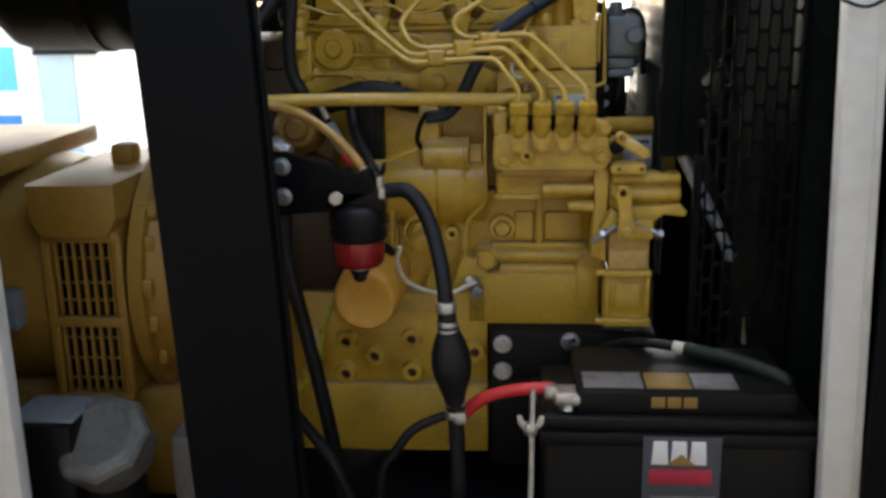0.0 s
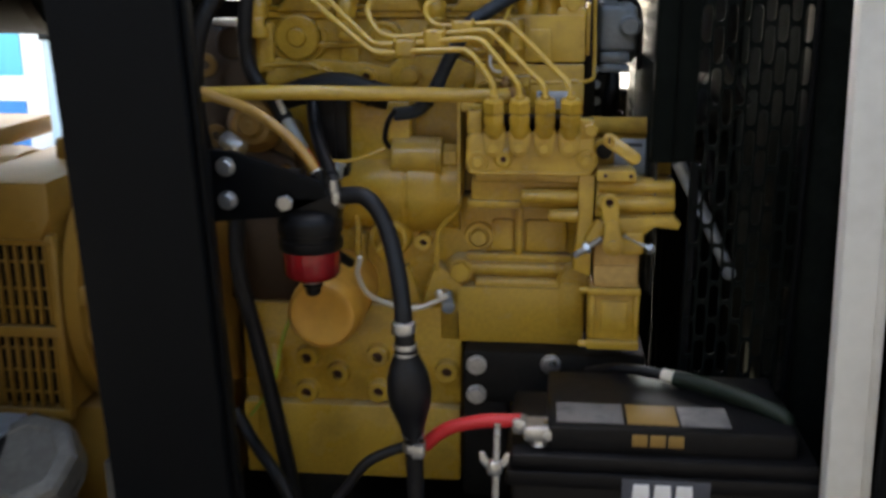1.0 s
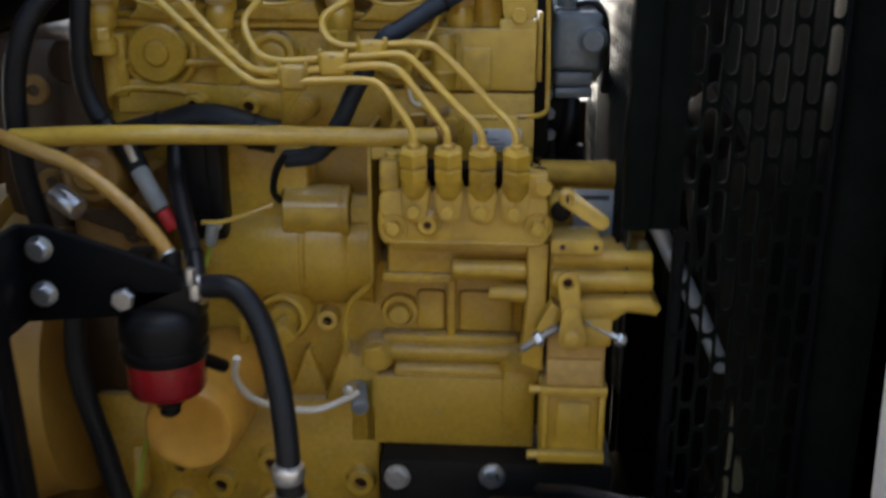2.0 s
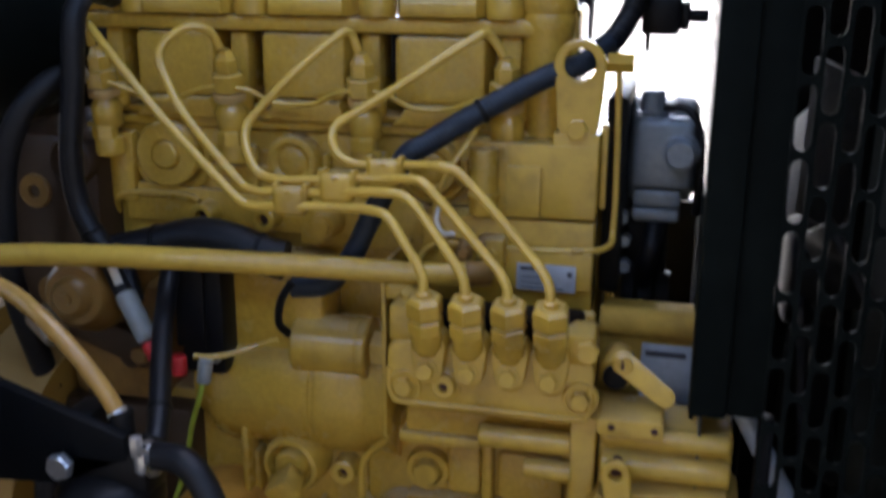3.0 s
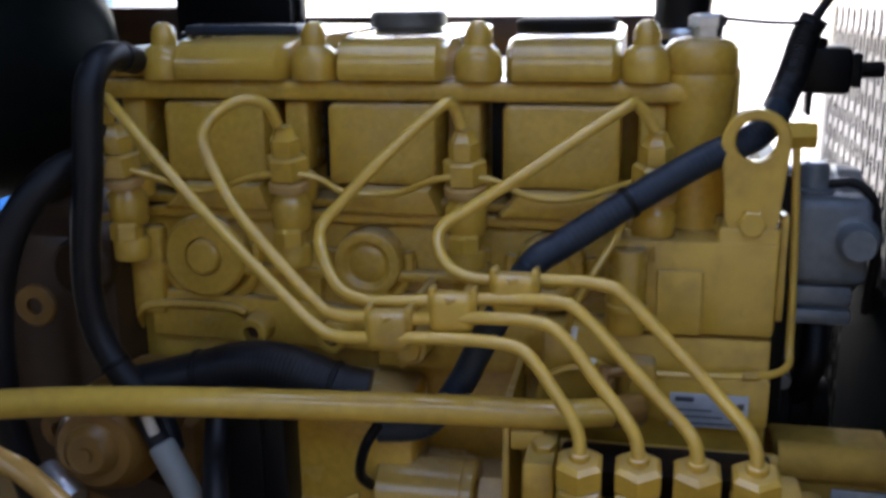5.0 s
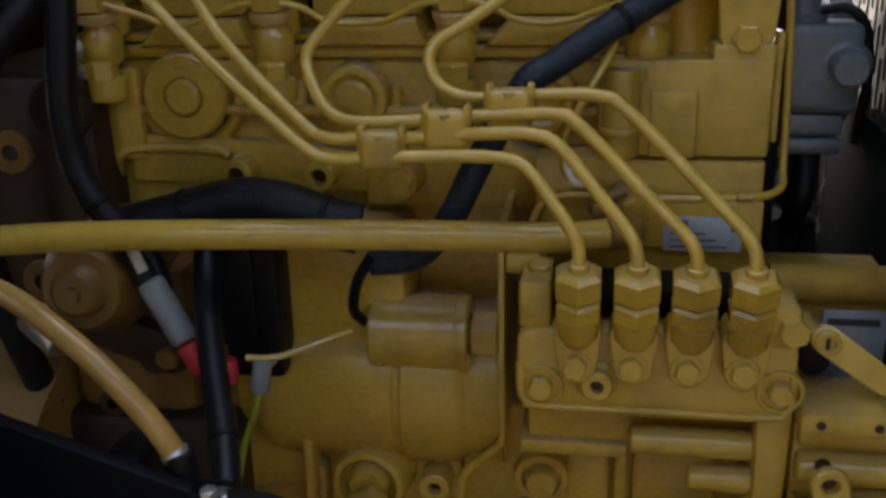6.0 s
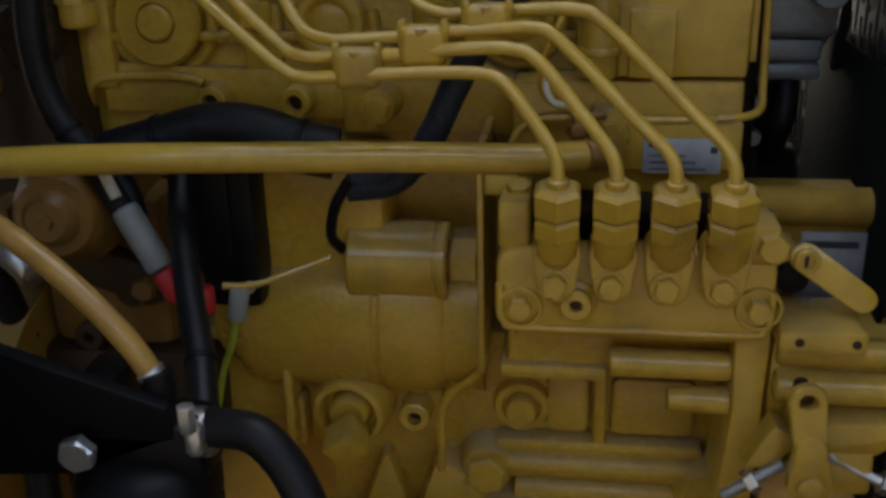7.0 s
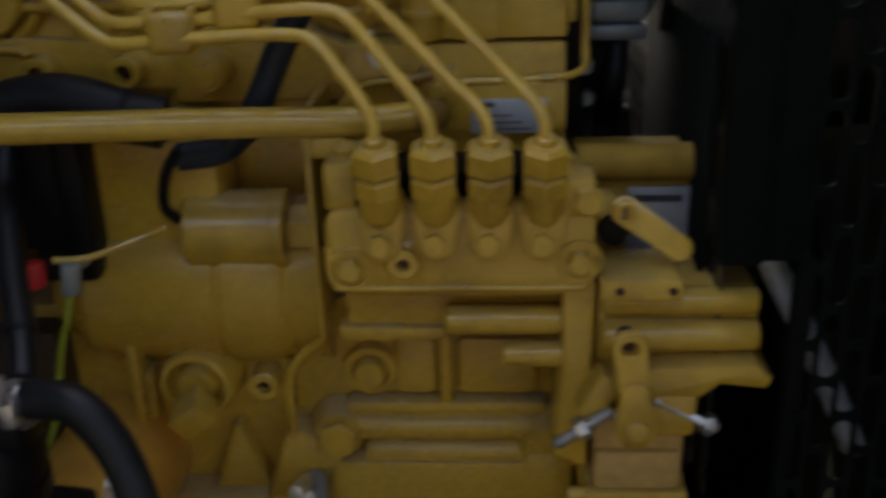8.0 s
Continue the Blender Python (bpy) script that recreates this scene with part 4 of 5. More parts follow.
part("pivot_slot", box(0.2158, 0.2182, -0.0745, -0.0725, 0.7868, 0.7942, 0.0003), HOLE, lever)
part("rivet", rod((0.247, -0.0640, 0.7695), (0.247, -0.0668, 0.7690), 0.0026, 0.0005, 12), STEEL, lever)
bm = bmesh.new()
ring_plate(pill((0.218, 0.7225), 0.0105, (0.2225, 0.690), 0.0085), 0.218, 0.7225, 0.0048, -0.112, -0.106, bm)
slab(pill((0.222, 0.694), 0.0085, (0.2235, 0.671), 0.0125), -0.115, -0.108, 0.0015, bm)
stop = part("stop_lever", bm, YELLOW, engine)
part("lever_bolt", lathe((0.2235, -0.115, 0.671), (0.2235, -0.12, 0.671), [(0, 0.0075), (0.003, 0.0075), (0.004, 0.006), (0.004, 0.003)], 20), YELLOW, stop)
part("lever_pivot", rod((0.2235, -0.108, 0.671), (0.2235, -0.06, 0.671), 0.010, 0.002, 20), YELLOW, engine)
part("pivot_core", rod((0.218, -0.106, 0.7225), (0.218, -0.088, 0.7225), 0.0042, 0.0006, 14), HOLE, engine)


def threaded(p0, p1, r, pitch=0.0016):
    p0, p1 = Vector(p0), Vector(p1)
    n = int((p1 - p0).length / pitch)
    prof = []
    for i in range(n):
        prof += [(i * pitch, r * 0.84), (i * pitch + pitch * 0.5, r)]
    return lathe(p0, p1, prof, 14)


ob = part("adjusting_screw", threaded((0.178, -0.104, 0.655), (0.212, -0.100, 0.677), 0.0040), STEEL, engine)
part("lock_nut", rod((0.191, -0.1025, 0.6634), (0.1965, -0.102, 0.667), 0.0075, 0.0008, 6), STEEL, ob)
ob = part("adjusting_screw", threaded((0.236, -0.095, 0.680), (0.276, -0.095, 0.660), 0.0036), STEEL, engine)
part("lock_nut", rod((0.266, -0.095, 0.665), (0.272, -0.095, 0.662), 0.0070, 0.0008, 6), STEEL, ob)
bm = slab([(0.205, 0.700), (0.220, 0.690), (0.205, 0.668), (0.190, 0.672)], -0.098, -0.08, 0.003)
box(0.232, 0.262, -0.098, -0.08, 0.655, 0.684, 0.005, 2, bm)
part("screw_bracket", bm, YELLOW, engine)
bm = box(0.203, 0.258, -0.085, -0.02, 0.608, 0.668, 0.003)
box(0.203, 0.256, -0.090, -0.03, 0.612, 0.640, 0.003, 2, bm)
part("governor_neck", bm, DUSTY, engine)
gov = part("governor_box", box(0.198, 0.262, -0.080, -0.01, 0.532, 0.611, 0.003), YELLOW, engine)
for x0, x1, z0, z1 in ((0.198, 0.2615, 0.602, 0.6115), (0.1975, 0.2615, 0.531, 0.542)):
    part("box_flange", box(x0, x1, -0.092, -0.0798, z0, z1, 0.002), YELLOW, gov)
for x in (0.200, 0.254):
    part("box_rib", box(x, x + 0.006, -0.088, -0.0798, 0.543, 0.601, 0.002), YELLOW, gov)
part("box_panel", slab(round_rect(0.214, 0.247, 0.552, 0.592, 0.004), -0.084, -0.0798, 0.002), YELLOW, gov)
for x, z in ((0.193, 0.607), (0.193, 0.537)):
    part("box_screw", rod((x + 0.008, -0.086, z), (x - 0.006, -0.086, z), 0.0045, 0.0008, 10), TUBE, gov)
# yellow cross tube right of the pump with a grey plate
bm = box(0.195, 0.300, -0.004, 0.05, 0.690, 0.800, 0.003)
lathe((0.195, -0.002, 0.798), (0.300, -0.002, 0.798), [(0, 0.012), (0.105, 0.012)], 20, bm)
part("front_housing", bm, MATTE, engine)
ob = part("data_plate", box(0.228, 0.275, -0.0075, -0.0055, 0.735, 0.783, 0.0005), PLATE, engine, "worn blue-grey data plate")
part("print", box(0.231, 0.262, -0.0083, -0.0076, 0.773, 0.7775, 0), INK, ob)

# engine mount
bm = box(0.040, 0.275, -0.062, 0.03, 0.440, 0.512, 0.006)
box(0.040, 0.10, -0.058, 0.03, 0.30, 0.445, 0.006, 2, bm)
mount = part("engine_mount", bm, DARKIRON, engine, "black cast engine mount")
for x, z in ((0.058, 0.493), (0.154, 0.497), (0.058, 0.452)):
    hex_bolt(mount, (x, -0.062, z), 0.0115, 0.008, 0.0135, mat=STEEL, label="bright zinc-plated hexagon bolt")

# starter motor at the flywheel end
bm = lathe((-0.230, 0.02, 0.795), (-0.220, -0.085, 0.807), [(0, 0.036), (0.07, 0.036), (0.078, 0.033), (0.082, 0.030), (0.09, 0.029), (0.098, 0.024), (0.1, 0.006)], 36)
box(-0.27, -0.18, -0.02, 0.03, 0.69, 0.80, 0.010, 2, bm)
part("starter_motor", bm, STARTERPAINT, engine)
part("starter_cap", lathe((-0.222, -0.070, 0.805), (-0.220, -0.100, 0.808), [(0, 0.0185), (0.006, 0.0180), (0.012, 0.0165), (0.0165, 0.0120), (0.0165, 0.0050), (0.020, 0.0045)], 28), STARTERPAINT, engine)
part("starter_flange", slab(pill((-0.262, 0.770), 0.016, (-0.190, 0.742), 0.014), -0.034, -0.02, 0.004), SHADEBROWN, engine)
for x, z in ((-0.262, 0.770), (-0.190, 0.742)):
    hex_bolt(engine, (x, -0.034, z), 0.0085, 0.006, mat=STARTERPAINT)
for x, z in ((-0.300, 0.872), (-0.292, 0.780)):
    boss(engine, (x, -0.004, z), 0.0150, 0.006, 0.016, STARTERPAINT)
# bell housing and lugs have their shade painted into the brown
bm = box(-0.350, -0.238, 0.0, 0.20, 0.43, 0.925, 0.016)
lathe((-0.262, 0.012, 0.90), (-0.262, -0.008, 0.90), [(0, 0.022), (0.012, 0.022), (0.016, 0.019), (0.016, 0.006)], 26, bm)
part("bell_housing", bm, SHADEBROWN, engine)
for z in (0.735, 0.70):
    boss(engine, (-0.205 - (0.735 - z), -0.028, z), 0.010, 0.004, 0.02, SHADEBROWN)

# ---------------------------------------------------------------- hoses and wiring on the engine
hose_thing("cable_sleeve", [(0.186, 0.040, 1.008), (0.172, 0.016, 0.995), (0.142, 0.0, 0.983), (0.100, -0.018, 0.960), (0.063, -0.032, 0.937), (0.046, -0.040, 0.925), (0.020, -0.036, 0.881), (0.006, -0.036, 0.852), (-0.007, -0.036, 0.832), (-0.022, -0.036, 0.819), (-0.048, -0.036, 0.815)], 0.0085, BLUERUBBER, "dark blue-black cable sleeve looped through the lifting eye", "cable sleeve", (3, 8), PLASTIC, seg=14, n=6, ribs=0.0004, pitch=0.0035)
hose_thing("cable_loom", [(-0.055, -0.034, 0.836), (-0.077, -0.036, 0.841), (-0.104, -0.034, 0.849), (-0.133, -0.032, 0.850), (-0.165, -0.034, 0.842), (-0.21, -0.038, 0.830)], 0.0160, RUBBER, "black taped wiring loom arched along the block", "cable loom", (1, 4), PLASTIC, seg=18, n=8, ribs=0.0003, pitch=0.0028)
hose_thing("breather_hose", [(-0.222, 0.020, 1.037), (-0.2225, 0.004, 1.041), (-0.223, -0.016, 1.041), (-0.2245, -0.031, 1.030), (-0.2255, -0.037, 1.008), (-0.227, -0.040, 0.975), (-0.232, -0.045, 0.916), (-0.230, -0.045, 0.879), (-0.217, -0.048, 0.852), (-0.19, -0.05, 0.82), (-0.178, -0.06, 0.80)], 0.0092, RUBBER, "glossy black rubber breather hose hanging down the engine end", "hose", (1, 8), PLASTIC, seg=18)
hose_thing("coolant_hose", [(-0.245, -0.005, 0.978), (-0.262, -0.030, 0.966), (-0.282, -0.045, 0.935), (-0.296, -0.05, 0.880), (-0.296, -0.05, 0.80), (-0.285, -0.03, 0.70)], 0.0105, RUBBER, "black rubber hose curving down past the bell housing", "hose", (0,), None, seg=16)
solid("wire_tie", tube([(-0.046, -0.044, 0.822), (-0.055, -0.046, 0.806), (-0.060, -0.040, 0.785), (-0.056, -0.030, 0.772)], 0.0035, 8), PLASTIC, "black cable tie hanging from the loom", "cable tie")
bm = box(-0.146, -0.107, -0.045, -0.012, 0.735, 0.84, 0.005)
relay = thing("relay", (-0.127, -0.02, 0.735), "black plastic relay box on the drive housing", "relay")
part("housing", bm, PLASTIC, relay)
part("cover", box(-0.147, -0.121, -0.0500, -0.0452, 0.76, 0.842, 0.002), PLASTIC, relay)
part("terminal", rod((-0.113, -0.046, 0.752), (-0.113, -0.052, 0.752), 0.004, 0.0006, 6), STEEL, relay)
solid("signal_wire", tube([(-0.060, -0.044, 0.772), (-0.080, -0.048, 0.765), (-0.105, -0.060, 0.759), (-0.124, -0.066, 0.760)], 0.0024, 8), TUBE, "pale insulated wire running to a connector", "wire")
bm = rod((-0.113, -0.066, 0.758), (-0.117, -0.066, 0.738), 0.0060, 0.001, 14)
solid("wire_sleeve", bm, CLEAR, "milky plastic sleeve over a wire joint", "wire sleeve")
solid("earth_wire", tube([(-0.117, -0.066, 0.740), (-0.121, -0.068, 0.722), (-0.132, -0.062, 0.695), (-0.152, -0.055, 0.63), (-0.185, -0.078, 0.55), (-0.197, -0.08, 0.515), (-0.209, -0.08, 0.465), (-0.245, -0.072, 0.413)], 0.0022, 8), GREENWIRE, "thin green and yellow earth wire", "wire")
con = thing("cable_connector", (-0.165, -0.075, 0.79), "white and red plug connector on a black cable", "connector")
part("cable", tube([(-0.20, -0.06, 0.838), (-0.188, -0.066, 0.822), (-0.176, -0.072, 0.806)], 0.0075, 12), RUBBER, con)
part("ferrule", rod((-0.186, -0.076, 0.838), (-0.178, -0.078, 0.820), 0.0035, 0.0005, 10), WHITEWIRE, con)
part("boot", rod((-0.178, -0.072, 0.812), (-0.156, -0.078, 0.775), 0.0085, 0.003, 16), CLEAR, con)
part("terminal", rod((-0.156, -0.078, 0.774), (-0.145, -0.080, 0.757), 0.0075, 0.002, 14), RED, con)
bm = rod((-0.134, -0.072, 0.762), (-0.134, -0.072, 0.745), 0.0065, 0.002, 14)
solid("rubber_cap", bm, RED, "bright red rubber terminal cap", "rubber cap")
solid("sensor_wire", tube([(-0.075, -0.150, 0.66), (-0.080, -0.140, 0.635), (-0.072, -0.115, 0.603), (-0.047, -0.090, 0.581), (-0.018, -0.075, 0.573), (0.006, -0.066, 0.580), (0.020, -0.060, 0.586)], 0.0034, 10), WHITEWIRE, "off-white insulated sensor wire", "wire")
solid("lead_clip", tube([(0.072, -0.036, 0.889), (0.0712, -0.040, 0.879), (0.0755, -0.041, 0.8705), (0.084, -0.036, 0.868)], 0.0020, 8), WHITEWIRE, "short off-white wire clip behind the injection lines", "wire")
sensor = thing("oil_sensor", (0.018, -0.05, 0.575), "grey metal pressure sensor in the crankcase", "sensor")
part("sensor_body", rod((0.016, -0.03, 0.578), (0.022, -0.066, 0.570), 0.0085, 0.002, 16), ALLOY, sensor)
part("sensor_nut", rod((0.014, -0.044, 0.585), (0.010, -0.066, 0.590), 0.006, 0.001, 6), STEEL, sensor)

# ---------------------------------------------------------------- fuel filter with its bracket
brk = thing("filter_bracket", (-0.19, -0.25, 0.74), "black steel bracket bolted to the canopy post", "bracket")
bm = slab([(-0.232, 0.797), (-0.205, 0.797), (-0.10, 0.762), (-0.098, 0.745), (-0.150, 0.722), (-0.232, 0.715)], -0.214, -0.206, 0.002)
box(-0.2345, -0.226, -0.31, -0.206, 0.716, 0.797, 0.002, 2, bm)
part("bracket_plate", bm, BLACKPAINT, brk)
for z in (0.779, 0.741):
    hex_bolt(brk, (-0.211, -0.214, z), 0.0085, 0.008, 0.011, mat=STEEL, label="bright zinc bolt and washer")
filt = thing("fuel_filter", (-0.121, -0.20, 0.64), "black fuel filter with a translucent red bowl", "fuel filter")
bm = lathe((-0.121, -0.2, 0.684), (-0.121, -0.2, 0.76), [(0, 0.0345), (0.003, 0.0365), (0.012, 0.0365), (0.013, 0.0345), (0.020, 0.0345), (0.021, 0.0370), (0.032, 0.0370), (0.038, 0.0345), (0.043, 0.028), (0.046, 0.018), (0.047, 0.010)], 40)
fh = part("filter_head", bm, PLASTIC, filt)
part("bowl", lathe((-0.121, -0.2, 0.650), (-0.121, -0.2, 0.69), [(0, 0.026), (0.003, 0.0305), (0.008, 0.0325), (0.034, 0.0330)], 40), REDBOWL, filt, "dark red translucent bowl")
ob = part("drain_knob", lathe((-0.121, -0.2, 0.628), (-0.121, -0.2, 0.65), [(0, 0.006), (0.003, 0.009), (0.009, 0.0095), (0.011, 0.012), (0.014, 0.012), (0.015, 0.008), (0.022, 0.008)], 8), PLASTIC, filt)
part("drain_collar", rod((-0.121, -0.2, 0.643), (-0.121, -0.2, 0.6495), 0.0105, 0.001, 20), STEEL, filt)
bm = box(-0.152, -0.085, -0.214, -0.18, 0.715, 0.752, 0.008)
part("inlet_block", bm, PLASTIC, fh)
bm = rod((-0.110, -0.197, 0.74), (-0.111, -0.196, 0.774), 0.0085, 0.002, 16)
part("inlet_spigot", bm, PLASTIC, fh)
part("wing_block", box(-0.150, -0.128, -0.205, -0.175, 0.75, 0.772, 0.004), PLASTIC, fh)
ob = hex_bolt(filt, (-0.143, -0.2205, 0.741), 0.0095, 0.007, 0.0, mat=STEEL, label="bright hexagon bolt")
part("water_sensor", rod((-0.098, -0.178, 0.672), (-0.084, -0.158, 0.655), 0.006, 0.001, 12), PLASTIC, filt)
hose_thing("return_tube", [(-0.272, -0.150, 0.860), (-0.228, -0.166, 0.848), (-0.200, -0.174, 0.841), (-0.170, -0.184, 0.827), (-0.142, -0.192, 0.807), (-0.122, -0.196, 0.786), (-0.112, -0.197, 0.770)], 0.0062, COPPERY, "glossy tan nylon fuel tube curving into the filter", "fuel tube", (6,), None, seg=16)
bm = rod((-0.255, -0.08, 0.79), (-0.228, -0.092, 0.776), 0.011, 0.003, 18)
solid("terminal_stud", bm, STEEL, "bright metal battery terminal on the starter", "terminal")
hose_thing("lift_hose", [(-0.150, -0.040, 0.840), (-0.148, -0.052, 0.822), (-0.139, -0.080, 0.800), (-0.121, -0.122, 0.777), (-0.104, -0.158, 0.758), (-0.092, -0.190, 0.738)], 0.0080, RUBBER, "black rubber hose dropping to the filter", "hose", (4,), PLASTIC, seg=16)
clip = thing("hose_clip", (-0.088, -0.2, 0.74), "zinc worm-drive hose clip on the filter outlet", "hose clip")
part("band", rod((-0.094, -0.199, 0.742), (-0.083, -0.202, 0.743), 0.0122, 0.001, 24), STEEL, clip)
part("screw_housing", box(-0.0925, -0.0835, -0.217, -0.206, 0.737, 0.753, 0.003), STEEL, clip)
part("screw", rod((-0.089, -0.216, 0.752), (-0.089, -0.216, 0.766), 0.0045, 0.0005, 6), STEEL, clip)

# hand primer
prim = thing("primer_hose", (-0.006, -0.27, 0.55), "black rubber fuel hose with a hand primer bulb", "hose")
part("upper_hose", tube([(-0.100, -0.198, 0.742), (-0.080, -0.202, 0.746), (-0.055, -0.210, 0.746), (-0.034, -0.220, 0.722), (-0.018, -0.240, 0.681), (-0.009, -0.258, 0.640), (-0.006, -0.268, 0.610)], 0.0098, 18), RUBBER, prim)
part("bulb", lathe((-0.006, -0.269, 0.615), (0.004, -0.271, 0.475), [(0, 0.0105), (0.016, 0.0115), (0.028, 0.013), (0.040, 0.0185), (0.054, 0.0230), (0.070, 0.0245), (0.086, 0.0230), (0.102, 0.0175), (0.116, 0.0130), (0.130, 0.0115), (0.14, 0.0105)], 32), RUBBER, prim)
part("lower_hose", tube([(0.003, -0.271, 0.48), (0.005, -0.271, 0.43), (0.004, -0.268, 0.36), (-0.01, -0.25, 0.262)], 0.0098, 18), RUBBER, prim)
for z, w in ((0.617, 0.006), (0.596, 0.003), (0.587, 0.0022), (0.493, 0.003), (0.478, 0.005)):
    x = -0.006 + (0.615 - z) * 0.071
    part("clamp_band", rod((x, -0.27, z - w), (x, -0.27, z + w), 0.0128, 0.0006, 26), STEEL, prim)
part("clamp_screw", box(0.003, 0.017, -0.288, -0.276, 0.470, 0.486, 0.003), STEEL, prim)

# ---------------------------------------------------------------- cables low down
solid("starter_cable", tube([(-0.238, -0.10, 0.70), (-0.234, -0.12, 0.630), (-0.216, -0.12, 0.541), (-0.198, -0.12, 0.449), (-0.178, -0.12, 0.33), (-0.165, -0.14, 0.268)], 0.0105, 14), RUBBER, "thick black starter cable running down the sump", "cable")
solid("earth_cable", tube([(-0.26, -0.09, 0.43), (-0.235, -0.105, 0.395), (-0.183, -0.15, 0.355), (-0.14, -0.17, 0.272)], 0.0085, 12), RUBBER, "black cable lying against the sump", "cable")
red = thing("positive_cable", (0.06, -0.26, 0.48), "bright red battery cable running into black sleeving", "cable")
part("red_lead", tube([(0.014, -0.250, 0.470), (0.030, -0.252, 0.486), (0.050, -0.256, 0.498), (0.083, -0.262, 0.508), (0.122, -0.266, 0.512)], 0.0078, 14), RED, red)
part("black_sleeve", tube([(-0.10, -0.25, 0.272), (-0.095, -0.25, 0.38), (-0.078, -0.25, 0.412), (-0.052, -0.25, 0.446), (-0.012, -0.246, 0.464), (0.016, -0.250, 0.472)], 0.0062, 12), RUBBER, red)
for x, y in ((-0.02, -0.30), (-0.10, -0.29)):
    bm = box(x - 0.028, x + 0.028, y - 0.03, y + 0.03, 0.26, 0.335, 0.006)
    rod((x, y - 0.01, 0.335), (x, y - 0.01, 0.362), 0.011, 0.003, 18, bm)
    solid("cable_gland", bm, DARKIRON, "dark cable gland block on the base frame", "cable gland", "cable glands")
    solid("stud_nut", lathe((x + 0.005, y - 0.012, 0.3622), (x + 0.005, y - 0.012, 0.375), [(0, 0.012), (0.008, 0.012), (0.010, 0.009)], 6), STEEL, "bright steel stud nut on the gland", "nut", "gland nuts")

# ---------------------------------------------------------------- battery
bat = thing("battery", (0.27, -0.21, 0.26), "black starter battery with printed labels in its tray", "battery")
bm = box(0.112, 0.432, -0.300, -0.125, 0.272, 0.468, 0.006)
box(0.106, 0.438, -0.304, -0.121, 0.452, 0.470, 0.004, 2, bm)
part("case", bm, PLASTIC, bat)
bm = box(0.110, 0.434, -0.300, -0.124, 0.470, 0.488, 0.006)
box(0.150, 0.412, -0.288, -0.128, 0.486, 0.517, 0.005, 2, bm)
part("lid", bm, PLASTIC, bat)
part("top_label", box(0.160, 0.232, -0.276, -0.226, 0.5168, 0.5182, 0.0003), DECALGREY, bat, "worn pale warning label")
part("top_label", box(0.236, 0.290, -0.276, -0.226, 0.5168, 0.5180, 0.0003), DECALGOLD, bat, "worn gold label")
part("top_label", box(0.293, 0.345, -0.276, -0.226, 0.5168, 0.5180, 0.0003), DECALGREY, bat, "worn grey label")
for k in range(3):
    part("print", box(0.240 + 0.019 * k, 0.256 + 0.019 * k, -0.2892, -0.2875, 0.4975, 0.511, 0.0006), DECALGOLD, bat, "gold logo block")
front = part("front_label", box(0.230, 0.322, -0.3052, -0.3035, 0.315, 0.467, 0.0003), INK, bat, "dark printed label")
for k in range(3):
    part("logo_block", slab([(0.240 + 0.0225 * k, 0.432), (0.260 + 0.0225 * k, 0.432), (0.258 + 0.0225 * k, 0.462), (0.242 + 0.0225 * k, 0.462)], -0.3066, -0.3051, 0.0003), DECALWHITE, front)
part("logo_triangle", slab([(0.257, 0.4315), (0.293, 0.4315), (0.275, 0.446)], -0.3076, -0.3063, 0.0002), DECALGOLD, front)
part("logo_bar", box(0.238, 0.312, -0.3064, -0.3051, 0.406, 0.4255, 0.0003), DECALRED, front)
for k in range(4):
    part("print", box(0.240, 0.318 - 0.01 * (k % 2), -0.3062, -0.3051, 0.386 - 0.012 * k, 0.390 - 0.012 * k, 0), DECALGREY, front)
for x, y in ((0.142, -0.27), (0.402, -0.245)):
    part("terminal_post", lathe((x, y, 0.486), (x, y, 0.512), [(0, 0.013), (0.004, 0.0095), (0.020, 0.0085), (0.021, 0.007)], 20), STEEL, bat)
lug = thing("battery_clamp", (0.14, -0.27, 0.50), "pale lead battery clamp on the positive post", "battery clamp")
bm = box(0.124, 0.160, -0.288, -0.254, 0.496, 0.514, 0.005)
box(0.112, 0.128, -0.278, -0.256, 0.500, 0.517, 0.004, 2, bm)
part("clamp_body", bm, STEEL, lug)
part("clamp_bolt", rod((0.150, -0.292, 0.505), (0.150, -0.25, 0.505), 0.005, 0.001, 6), STEEL, lug)
hold = thing("hold_down_rod", (0.094, -0.315, 0.26), "zinc hold-down rod with a wing nut beside the battery", "hold-down rod")
part("rod", threaded((0.094, -0.318, 0.262), (0.098, -0.318, 0.532), 0.0038, 0.003), STEEL, hold)
bm = rod((0.0955, -0.318, 0.474), (0.0957, -0.318, 0.489), 0.008, 0.002, 16)
for k in (-1, 1):
    slab([(0.0955 + k * 0.005, 0.476), (0.0955 + k * 0.015, 0.488), (0.0955 + k * 0.016, 0.498), (0.0955 + k * 0.011, 0.498), (0.0955 + k * 0.005, 0.487)], -0.3205, -0.3155, 0.001, bm)
part("wing_nut", bm, STEEL, hold)
neg = thing("negative_cable", (0.33, -0.17, 0.49), "dark green-black battery cable with a brass ferrule lying on the battery", "cable")
part("lead", tube([(0.200, -0.090, 0.500), (0.231, -0.125, 0.520), (0.262, -0.147, 0.527), (0.287, -0.159, 0.527)], 0.0065, 12), RUBBER, neg)
part("ferrule", rod((0.284, -0.158, 0.527), (0.303, -0.168, 0.527), 0.0085, 0.001, 16), WHITEWIRE, neg)
part("boot", tube([(0.298, -0.166, 0.527), (0.335, -0.190, 0.527), (0.372, -0.222, 0.526), (0.402, -0.248, 0.521), (0.408, -0.252, 0.512)], 0.0095, 14), BATTERYGREEN, neg)
